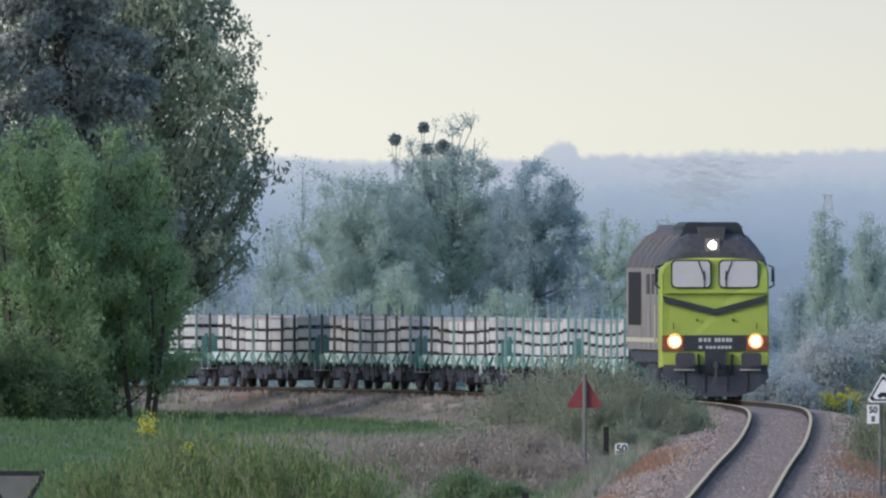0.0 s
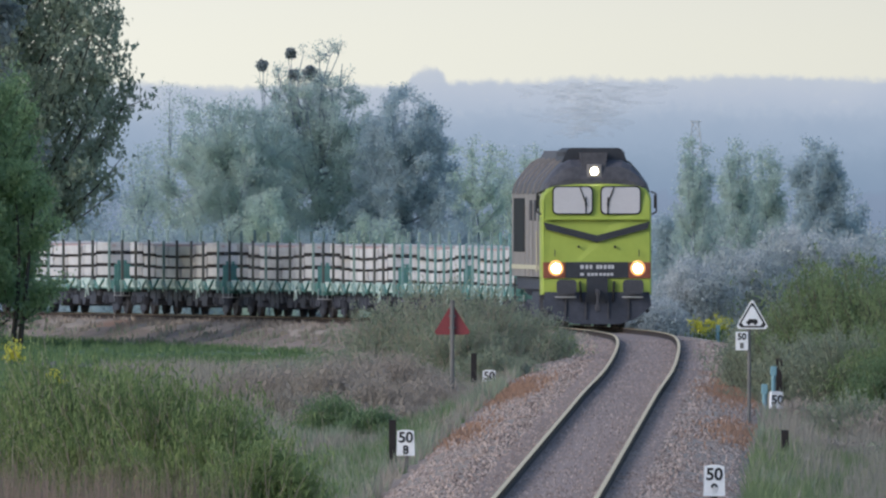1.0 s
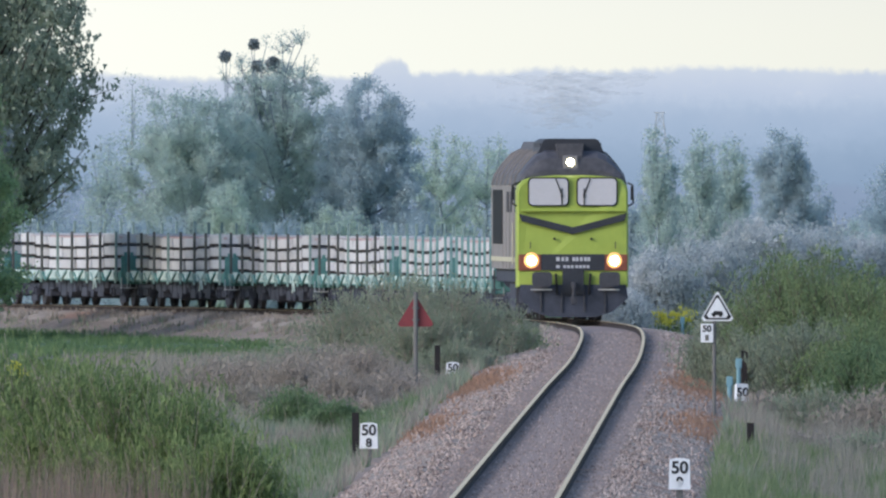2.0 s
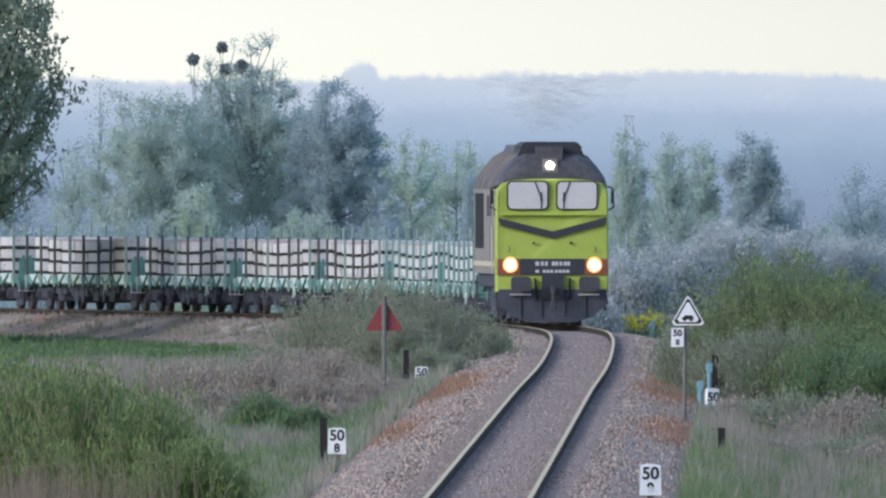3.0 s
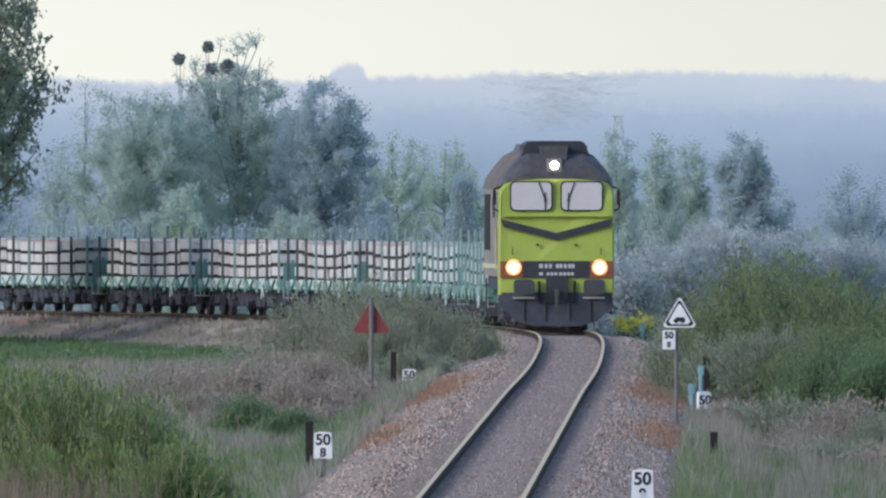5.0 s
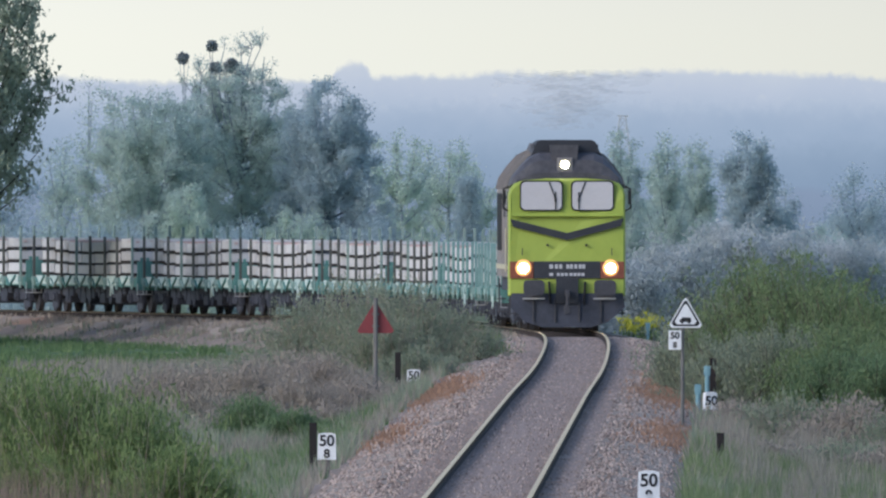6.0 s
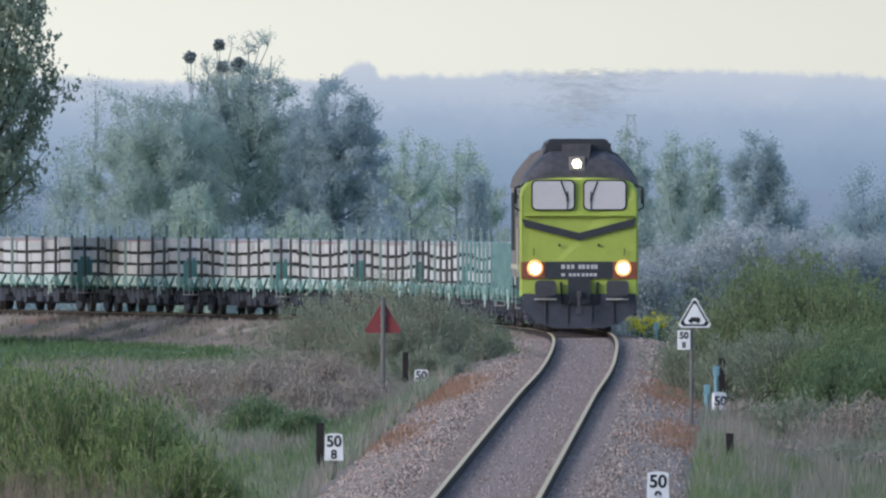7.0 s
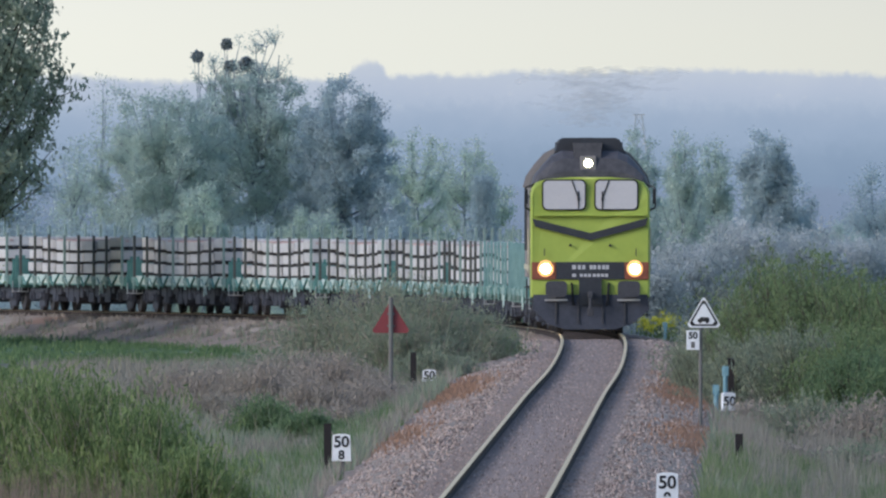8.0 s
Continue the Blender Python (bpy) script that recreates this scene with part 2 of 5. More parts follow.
# the leaves' pale grey carries the distance haze; the blossom is white itself
M["leaf_thorn"] = leaf("hazed_blackthorn_leaves", (0.60, 0.63, 0.60), (0.50, 0.535, 0.515), 0.55, 0.1)
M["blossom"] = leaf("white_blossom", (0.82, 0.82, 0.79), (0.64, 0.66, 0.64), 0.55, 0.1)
M["yellow"] = leaf("yellow_flowers", (0.85, 0.78, 0.14), (0.62, 0.58, 0.08))
M["bramble"] = leaf("brown_bramble_stems", (0.46, 0.405, 0.34), (0.29, 0.252, 0.215), 0.3)
M["dry"] = leaf("dry_grass", (0.47, 0.42, 0.34), (0.28, 0.245, 0.20))
M["twig"] = leaf("bare_twigs", (0.42, 0.37, 0.31), (0.26, 0.228, 0.19), 0.3)
M["grass"] = leaf("green_grass", (0.20, 0.29, 0.125), (0.12, 0.185, 0.085))
M["leaf_fern"] = leaf("deep_green_leaves", (0.24, 0.335, 0.17), (0.14, 0.205, 0.105))
M["reed"] = leaf("brown_reeds", (0.40, 0.31, 0.24), (0.22, 0.17, 0.135))
M["bankgrass"] = leaf("sunlit_bank_grass", (0.28, 0.34, 0.165), (0.165, 0.215, 0.105))
M["rustweed"] = leaf("rust_coloured_moss", (0.48, 0.285, 0.185), (0.33, 0.205, 0.14))
M["wisp"] = leaf("pale_exhaust", (0.95, 0.92, 0.84), (0.88, 0.85, 0.78))


def thin_out(m, share):
    """Lets the given share of the light straight through."""
    nt = m.node_tree
    out = nt.nodes["Material Output"].inputs["Surface"]
    old = out.links[0].from_socket
    clear = nt.nodes.new("ShaderNodeBsdfTransparent")
    mx = nt.nodes.new("ShaderNodeMixShader")
    mx.inputs["Fac"].default_value = share
    nt.links.new(old, mx.inputs[1])
    nt.links.new(clear.outputs["BSDF"], mx.inputs[2])
    nt.links.new(mx.outputs["Shader"], out)


thin_out(M["wisp"], 0.88)
M["mistletoe"] = leaf("mistletoe", (0.37, 0.41, 0.41), (0.27, 0.305, 0.31))


# ---- mesh helpers ----
def finish(name, bm, material, parent=None, smooth=False):
    me = bpy.data.meshes.new(name)
    bm.to_mesh(me)
    bm.free()
    for mm in (material if isinstance(material, (list, tuple)) else [material]):
        me.materials.append(mm)
    if smooth:
        for f in me.polygons:
            f.use_smooth = True
    ob = new(name, me)
    if parent:
        ob.parent = parent
    return ob


def part(name, bm, material, parent, label=""):
    ob = finish(name, bm, material, parent)
    return tagged(ob, label) if label else ob


def box(bm, cx, cy, cz, sx, sy, sz, bevel=0.0, m=None):
    r = bmesh.ops.create_cube(bm, size=1.0, matrix=(m or Matrix()) @ Matrix.Translation((cx, cy, cz)) @ Matrix.Diagonal((sx, sy, sz, 1)))
    if bevel:
        es = list({e for v in r["verts"] for e in v.link_edges})
        bmesh.ops.bevel(bm, geom=es, offset=bevel, segments=2, affect="EDGES", profile=0.6)
    return bm


def cyl(bm, a, b, r, r2=None, n=12):
    a, b = Vector(a), Vector(b)
    d = b - a
    m = Matrix.Translation((a + b) / 2) @ d.to_track_quat("Z", "Y").to_matrix().to_4x4()
    bmesh.ops.create_cone(bm, cap_ends=True, segments=n, radius1=r, radius2=r if r2 is None else r2, depth=d.length, matrix=m)
    return bm


def prism(bm, outline, y0, y1):
    """An outline in x and z, pushed from y0 to y1."""
    a = [bm.verts.new((x, y0, z)) for x, z in outline]
    b = [bm.verts.new((x, y1, z)) for x, z in outline]
    n = len(outline)
    bm.faces.new(a)
    bm.faces.new(b[::-1])
    for i in range(n):
        bm.faces.new((a[i], b[i], b[(i + 1) % n], a[(i + 1) % n]))
    bmesh.ops.recalc_face_normals(bm, faces=bm.faces)
    return bm


def rounded(x0, x1, z0, z1, r, n=5):
    pts = []
    for cx, cz, a0 in ((x1 - r, z1 - r, 0), (x0 + r, z1 - r, 90), (x0 + r, z0 + r, 180), (x1 - r, z0 + r, 270)):
        for i in range(n + 1):
            a = radians(a0 + 90 * i / n)
            pts.append((cx + r * math.cos(a), cz + r * math.sin(a)))
    return pts


def B():
    return bmesh.new()


def empty(name, m=None):
    ob = new(name)
    ob.empty_display_size = 0.3
    if m is not None:
        ob.matrix_basis = m
    return ob


def from_arrays(name, verts, faces, material, parent=None):
    me = bpy.data.meshes.new(name)
    me.from_pydata(verts, [], faces)
    me.materials.append(material)
    me.update()
    ob = new(name, me)
    if parent:
        ob.parent = parent
    return ob


# ---- line of the track ----
def centreline():
    """Points a metre apart: straight, then easing into a long left-hand curve."""
    xs, ys, hs = [], [], []
    x, y, h = 0.7264 - 0.007702 * 277, 300.0, 0.007702
    for i in range(1000):
        d = 300 + i
        h -= float(np.interp(d, (780, 860, 930, 980, 1020, 1060, 1110, 1170, 1290), (-4.42e-5, 4.48e-5, 1.87e-5, 1.006e-4, 6.225e-4, 9.488e-4, 1.2918e-3, 1.2452e-3, 1.2163e-3))) if d >= 780 else 0.0
        x += math.sin(h)
        y += math.cos(h)
        xs.append(x), ys.append(y), hs.append(h)
    return np.array(xs), np.array(ys), np.array(hs)


def track_z(s):
    """The line falls gently beyond the 1000 m mark."""
    return -0.0016 * max(0.0, s - 8.0)


CX, CY, CH = centreline()


def on_track(s):
    """The middle of the track s metres beyond the mark at 1000 m, and its heading."""
    i = np.clip(s + 700, 0, 998.9)
    k = np.arange(1000)
    return float(np.interp(i, k, CX)), float(np.interp(i, k, CY)), float(np.interp(i, k, CH))


def track_x(y):
    return np.interp(y, CY, CX)


RAIL_TOP = 0.0


# ---- ground, bank, ballast, rails ----
GROUND_Z = -1.0


def ground_z(x, y):
    return GROUND_Z + 0.12 * noise.noise((x * 0.11, y * 0.03, 0)) + 0.04 * noise.noise((x * 0.7, y * 0.15, 3))


def build_ground():
    gx = np.concatenate([[-4000, -1500, -500, -200, -100, -60], np.arange(-40, 40.1, 1.0), [60, 100, 200, 500, 1500, 4000]])
    gy = np.concatenate([[-600, -200, 0, 200, 300, 400], np.arange(450, 1500, 5.0), [1600, 1800, 2100, 2600, 3200, 4000, 4800]])
    verts, faces = [], []
    for y in gy:
        for x in gx:
            z = ground_z(x, y) if abs(x) <= 60 and 400 < y < 1600 else GROUND_Z
            if y > 1300:
                z -= min(6.0, (y - 1300) * 0.03)
            verts.append((x, y, z))
    nx = len(gx)
    for j in range(len(gy) - 1):
        for i in range(nx - 1):
            a = j * nx + i
            faces.append((a, a + 1, a + nx + 1, a + nx))
    ob = from_arrays("ground", verts, faces, M["ground"])
    for f in ob.data.polygons:
        f.use_smooth = True
    tagged(ob, "flat meadow with dry grass and bare earth beside the railway", "ground", kind="structure")


build_ground()


def sweep(name, profile, s0, s1, step, material, closed=True, wob=0.0):
    """A profile (offset to the right, height) drawn along the track."""
    ss = np.arange(s0, s1 + 0.01, step)
    verts, faces = [], []
    n = len(profile)
    for s in ss:
        x, y, h = on_track(s)
        for k, (o, z) in enumerate(profile):
            w = wob * noise.noise((s * 0.21, k * 3.7, 1)) if wob else 0.0
            w2 = wob * 1.6 * noise.noise((s * 0.13, k * 5.1, 9)) if wob else 0.0
            verts.append((x + (o + w2) * math.cos(h), y - (o + w2) * math.sin(h), z + w * 0.5 + track_z(s) * (1.0 if z > -0.9 else 0.3)))
    for j in range(len(ss) - 1):
        for i in range(n if closed else n - 1):
            a, b = j * n + i, j * n + (i + 1) % n
            faces.append((a, b, b + n, a + n))
    if closed:
        faces.append(tuple(range(n))[::-1])
        faces.append(tuple((len(ss) - 1) * n + i for i in range(n)))
    return from_arrays(name, verts, faces, material)


bank = sweep("embankment", [(-5.4, -1.12), (-4.4, -0.95), (-2.9, -0.42), (-2.4, -0.33), (0, -0.3), (2.4, -0.33), (2.9, -0.42), (4.4, -0.95), (5.4, -1.12)], -600, 290, 2.0, M["bank"], False, 0.12)
tagged(bank, "low bare earth railway embankment", "embankment", kind="structure")
bal = sweep("ballast_bed", [(-3.3, -0.62), (-2.6, -0.33), (-1.75, -0.17), (-0.9, -0.15), (0, -0.165), (0.9, -0.15), (1.75, -0.17), (2.6, -0.33), (3.3, -0.62)], -600, 290, 1.0, M["ballast"], False, 0.05)
tagged(bal, "brownish crushed stone track ballast with rusty patches", "ballast", kind="structure")
for side in (-1, 1):
    o = side * 0.7525
    rail = empty("rail")
    tagged(rail, "worn steel rail with a shiny running surface", "rail", group="rails of the track", kind="structure")
    web = sweep("rail_web", [(o - 0.07, -0.165), (o - 0.07, -0.15), (o - 0.011, -0.125), (o - 0.011, -0.045), (o + 0.011, -0.045), (o + 0.011, -0.125), (o + 0.07, -0.15), (o + 0.07, -0.165)], -600, 290, 2.0, M["railweb"])
    web.parent = rail
    head = sweep("rail_head", [(o - 0.036, -0.044), (o - 0.037, -0.014), (o - 0.032, -0.006), (o - 0.022, -0.002), (o - 0.01, 0.0), (o + 0.01, 0.0), (o + 0.022, -0.002), (o + 0.032, -0.006), (o + 0.037, -0.014), (o + 0.036, -0.044)], -600, 290, 2.0, M["rail"])
    head.parent = rail
    head.data.materials.append(M["railweb"])
    for i, f in enumerate(head.data.polygons):
        f.use_smooth = True
        f.material_index = 1 if i % 10 in (0, 8, 9) else 0


def build_sleepers():
    corners = ((-1.3, -0.12, -0.25), (1.3, -0.12, -0.25), (1.3, 0.12, -0.25), (-1.3, 0.12, -0.25), (-1.28, -0.1, -0.142), (1.28, -0.1, -0.142), (1.28, 0.1, -0.142), (-1.28, 0.1, -0.142))
    quads = ((4, 5, 6, 7), (0, 1, 5, 4), (1, 2, 6, 5), (2, 3, 7, 6), (3, 0, 4, 7))
    one = bpy.data.meshes.new("sleeper")
    one.from_pydata(corners, [], quads)
    one.materials.append(M["sleeper"])
    verts, faces = [], []
    for k in range(-1000, 480):
        s = k * 0.6
        x, y, h = on_track(s)
        m = Matrix.Translation((x, y, track_z(s))) @ Matrix.Rotation(-h, 4, "Z")
        if 560 < y < 735:
            ob = new("sleeper", one)
            ob.parent = bal
            ob.matrix_basis = m
            continue
        b0 = len(verts)
        verts += [m @ Vector(c) for c in corners]
        faces += [tuple(b0 + i for i in f) for f in quads]
    rest = from_arrays("sleeper_row", verts, faces, M["sleeper"], bal)
    tagged(rest, "weathered sleepers sunk in the ballast", kind="stuff")


build_sleepers()


def build_stones():
    rnd = np.random.RandomState(4)
    verts, faces = [], []
    for k in range(26000):
        s = -440 + 450 * rnd.rand() ** 1.3
        o = rnd.uniform(-3.2, 3.2)
        if abs(abs(o) - 0.7525) < 0.09:
            continue
        x, y, h = on_track(s)
        a = abs(o)
        z = -0.155 if a < 1.75 else (-0.17 - (a - 1.75) * 0.19 if a < 2.6 else -0.33 - (a - 2.6) * 0.41)
        r = rnd.uniform(0.018, 0.042)
        b0 = len(verts)
        c = Vector((x + o, y, z))
        j = rnd.uniform(0.6, 1.3, 6)
        for q, v in enumerate(((1, 0, 0), (0, 1, 0), (-1, 0, 0), (0, -1, 0), (0, 0, 1), (0, 0, -1))):
            verts.append(c + Vector(v) * r * j[q])
        faces += [(b0, b0 + 1, b0 + 4), (b0 + 1, b0 + 2, b0 + 4), (b0 + 2, b0 + 3, b0 + 4), (b0 + 3, b0, b0 + 4), (b0 + 1, b0, b0 + 5), (b0 + 2, b0 + 1, b0 + 5), (b0 + 3, b0 + 2, b0 + 5), (b0, b0 + 3, b0 + 5)]
    tagged(from_arrays("loose_ballast_stones", verts, faces, M["stone"]), "loose crushed stones on the ballast", "stones", kind="stuff")


build_stones()


# ---- sky and far distance ----
def backdrop(name, y, half, z0, tops, material, label, soft=0.9):
    """An upright sheet across the distance with an uneven upper edge."""
    n = 1500
    verts, faces, edge = [], [], []
    for i in range(n + 1):
        x = -half + 2 * half * i / n
        t = tops(x)
        verts += [(x, y, z0), (x, y, t - soft), (x, y, t)]
        edge += [1.0, 1.0, 0.0]
    for i in range(n):
        a = 3 * i
        faces += [(a, a + 3, a + 4, a + 1), (a + 1, a + 4, a + 5, a + 2)]
    ob = from_arrays(name, verts, faces, material)
    at = ob.data.attributes.new("edge", "FLOAT", "POINT")
    at.data.foreach_set("value", edge)
    return tagged(ob, label, "backdrop", kind="structure")


M["skyglow"] = glow("evening_sky", [(-50, (0.799, 0.764, 0.589)), (14, (0.822, 0.784, 0.600)), (30, (0.764, 0.738, 0.603)), (400, (0.518, 0.574, 0.628))], 0.004, 0.02, melt=False)
# haze is put into these glowing hill and wood colours, paler upwards
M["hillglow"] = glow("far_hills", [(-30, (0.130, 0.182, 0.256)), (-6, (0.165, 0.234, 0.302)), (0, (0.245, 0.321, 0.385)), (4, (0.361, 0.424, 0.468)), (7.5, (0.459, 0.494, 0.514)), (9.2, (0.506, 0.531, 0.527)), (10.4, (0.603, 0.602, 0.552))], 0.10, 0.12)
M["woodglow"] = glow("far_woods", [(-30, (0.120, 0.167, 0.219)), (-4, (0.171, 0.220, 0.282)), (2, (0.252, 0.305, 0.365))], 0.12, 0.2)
backdrop("sky_backdrop", 4400, 1800, -80, lambda x: 700, M["skyglow"], "pale cream evening sky")


def wooded(x, base, rough, seed):
    """Height of a wooded skyline: long swells with tree tops on them."""
    z = base + 0.8 * noise.noise((x * 0.025, seed, 0)) + 0.45 * noise.noise((x * 0.11, seed + 4, 0))
    return z + rough * (0.35 * abs(noise.noise((x * 0.55, seed + 8, 0))) + 0.16 * noise.noise((x * 1.7, seed + 11, 0)) + 0.09 * noise.noise((x * 4.5, seed + 15, 0)))


def hill_top(x):
    knoll = 1.25 * math.sqrt(max(0.0, 1 - abs((x + 6.6) / 1.65) ** 2.4)) * (1 + 0.12 * noise.noise((x * 3.0, 3, 0)))
    return wooded(x, 9.15, 1.1, 0) + knoll


# nearer slopes, with the same haze in their glowing colours
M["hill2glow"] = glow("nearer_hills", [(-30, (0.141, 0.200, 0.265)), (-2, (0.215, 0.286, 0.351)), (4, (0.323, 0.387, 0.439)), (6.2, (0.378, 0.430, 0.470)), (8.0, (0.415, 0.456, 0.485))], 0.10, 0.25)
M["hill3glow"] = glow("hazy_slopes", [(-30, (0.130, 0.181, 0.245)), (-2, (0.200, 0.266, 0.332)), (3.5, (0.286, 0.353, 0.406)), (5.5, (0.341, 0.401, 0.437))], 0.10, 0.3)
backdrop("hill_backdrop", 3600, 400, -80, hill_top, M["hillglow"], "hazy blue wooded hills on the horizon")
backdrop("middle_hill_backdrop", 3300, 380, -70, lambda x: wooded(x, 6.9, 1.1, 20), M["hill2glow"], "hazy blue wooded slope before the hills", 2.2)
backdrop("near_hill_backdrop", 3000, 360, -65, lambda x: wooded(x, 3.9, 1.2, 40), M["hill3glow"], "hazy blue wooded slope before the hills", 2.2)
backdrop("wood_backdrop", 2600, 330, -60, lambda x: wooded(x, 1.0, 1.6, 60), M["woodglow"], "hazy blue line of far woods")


# ---- train ----
def wheelset(parent, y, z, r, gauge=0.7525):
    bm = B()
    for sx in (-1, 1):
        cyl(bm, (sx * (gauge - 0.06), 0, 0), (sx * (gauge + 0.07), 0, 0), r, n=20)
        cyl(bm, (sx * (gauge - 0.075), 0, 0), (sx * (gauge - 0.055), 0, 0), r + 0.028, n=20)
        for a in range(4):
            box(bm, sx * (gauge + 0.08), math.cos(a * math.pi / 2) * r * 0.5, math.sin(a * math.pi / 2) * r * 0.5, 0.02, 0.1, 0.1)
    cyl(bm, (-0.95, 0, 0), (0.95, 0, 0), 0.075, n=10)
    ob = part("wheelset", bm, M["ironlight"], parent)
    ob.location = (0, y, z)
    ROLLING.append((ob, y, z, r))
    return ob


ROLLING = []


def bogie(parent, y, axles, r, width, name="bogie"):
    bm = B()
    lo, hi = min(axles) - 0.55, max(axles) + 0.55
    for sx in (-1, 1):
        x = sx * width
        box(bm, x, 0, r + 0.13, 0.12, hi - lo, 0.14, 0.02)
        box(bm, x, 0, r - 0.02, 0.14, 0.9, 0.22, 0.02)
        box(bm, x * 0.93, 0, r - 0.16, 0.08, max(axles) * 1.1, 0.36, 0.03)
        for a in axles:
            box(bm, x + sx * 0.02, a, r - 0.02, 0.18, 0.3, 0.3, 0.03)
            cyl(bm, (x, a, r - 0.02), (x + sx * 0.16, a, r - 0.02), 0.11, n=10)
        for k in (-0.22, 0, 0.22):
            cyl(bm, (x + sx * 0.04, k, r - 0.1), (x + sx * 0.04, k, r + 0.1), 0.08, n=8)
    box(bm, 0, 0, r + 0.12, width * 2, 0.5, 0.2)
    for a in (lo, hi):
        box(bm, 0, a, r + 0.1, width * 2, 0.12, 0.12)
    b = part(name, bm, M["iron"], parent)
    b.location = (0, y, 0)
    for a in axles:
        wheelset(b, a, r, r)
    return b


def buffer_pair(parent, y, way, z=1.05, r=0.23):
    for sx in (-1, 1):
        bm = B()
        cyl(bm, (sx * 0.875, y, z), (sx * 0.875, y + way * 0.38, z), 0.1, n=12)
        cyl(bm, (sx * 0.875, y + way * 0.38, z), (sx * 0.875, y + way * 0.5, z), 0.085, n=12)
        cyl(bm, (sx * 0.875, y + way * 0.5, z), (sx * 0.875, y + way * 0.55, z), r, n=16)
        part("buffer", bm, M["iron"], parent)


def section(k, top):
    """Cross-section of the locomotive body, drawn in by k at the edges."""
    pts = [(-1.475 + k, 0.95 if not top else 3.6), (-1.475 + k, 3.6), (-1.40 + k, 3.86 - k * 0.4), (-1.20 + k, 4.13 - k * 0.7), (-0.95 + k, 4.40 - k), (-0.70 + k, 4.53 - k), (0.70 - k, 4.53 - k), (0.95 - k, 4.40 - k), (1.20 - k, 4.13 - k * 0.7), (1.40 - k, 3.86 - k * 0.4), (1.475 - k, 3.6)]
    if not top:
        pts.append((1.475 - k, 0.95))
    return pts


def loft(bm, rings):
    vs = [[bm.verts.new(q) for q in ring] for ring in rings]
    n = len(vs[0])
    for a, b in zip(vs, vs[1:]):
        for i in range(n):
            bm.faces.new((a[i], a[(i + 1) % n], b[(i + 1) % n], b[i]))
    bm.faces.new(vs[0][::-1])
    bm.faces.new(vs[-1])
    bmesh.ops.recalc_face_normals(bm, faces=bm.faces)
    return bm


def build_locomotive():
    loco = empty("diesel_locomotive")
    tagged(loco, "lime green and black diesel locomotive with lit headlamps, pulling wagons", "locomotive")
    # body and cab
    bm = B()
    prism(bm, [(-1.46, 1.36), (-1.46, 3.62), (1.46, 3.62), (1.46, 1.36)], 1.75, 17.1)
    body = part("body", bm, M["side"], loco, "dusty grey side panels")
    for k in range(4):
        for sx in (-1, 1):
            bm = B()
            y = 3.65 + k * 2.0
            box(bm, sx * 1.462, y, 2.35, 0.03, 0.05, 1.95)
            part("side_rib", bm, M["side"], body)
    for sx in (-1, 1):
        # the last, longest entry is a dark grille, not a window
        for y, w, z, h, mm in ((2.15, 0.62, 3.2, 0.66, "darkglass"), (4.4, 0.9, 3.15, 0.55, "ironlight"), (6.6, 1.1, 3.15, 0.55, "ironlight"), (12.9, 5.6, 2.75, 1.45, "rubber")):
            bm = B()
            box(bm, sx * 1.465, y, z, 0.04, w, h, 0.012)
            part("side_window", bm, M[mm], body)
        bm = B()
        box(bm, sx * 1.468, 3.15, 2.35, 0.05, 0.62, 1.95, 0.015)
        part("cab_door", bm, M["side"], body)
        bm = B()
        box(bm, sx * 1.466, 9.6, 1.62, 0.03, 14.6, 0.12)
        part("side_stripe", bm, M["cream"], body)
    # cab with softened front edges
    bm = B()
    cut = [(-1.475, 0.95), (-1.475, 3.5), (-1.44, 3.66), (-1.33, 3.80), (-1.1, 3.88), (-0.5, 3.93), (0.5, 3.93), (1.1, 3.88), (1.33, 3.80), (1.44, 3.66), (1.475, 3.5), (1.475, 0.95)]
    def ring(y, k):
        return [(x * (1 - k), y + (0.20 if z > 2.98 else 0.0) * min(1, (z - 2.98) / 0.9), 2.45 + (z - 2.45) * (1 - k)) for x, z in cut]
    loft(bm, [ring(0.62, 0.035), ring(0.66, 0.012), ring(0.76, 0.0), ring(1.78, 0.0)])
    cab = part("cab", bm, M["lime"], loco, "lime green painted cab front")
    bm = B()
    box(bm, 0, 0.70, 2.98, 2.72, 0.20, 0.035, 0.01)
    part("nose_ledge", bm, M["lime"], cab)
    # windscreens
    for sx in (-1, 1):
        xa, xb = (-1.19, -0.10) if sx < 0 else (0.10, 1.19)
        bm = B()
        o = [(x, z) for x, z in rounded(xa, xb, 3.10, 3.87, 0.13)]
        prism(bm, o, 0.70, 0.86)
        gasket = part("window_gasket", bm, M["rubber"], cab)
        bm = B()
        prism(bm, rounded(xa + 0.036, xb - 0.036, 3.136, 3.834, 0.11), 0.685, 0.84)
        part("windscreen", bm, M["glass"], cab, "pale glass windscreen")
        bm = B()
        c = -0.29 if sx < 0 else 0.30
        cyl(bm, (c, 0.675, 3.40), (c - sx * -0.16 * 1.0, 0.675, 3.83), 0.017, n=6)
        box(bm, c, 0.672, 3.36, 0.03, 0.02, 0.44)
        box(bm, c, 0.665, 3.38, 0.055, 0.03, 0.09)
        part("wiper", bm, M["ink"], cab)
        # mirror frame
        bm = B()
        cyl(bm, (sx * 1.47, 0.9, 3.72), (sx * 1.60, 0.84, 3.66), 0.022, n=6)
        cyl(bm, (sx * 1.60, 0.84, 3.66), (sx * 1.61, 0.84, 3.18), 0.022, n=6)
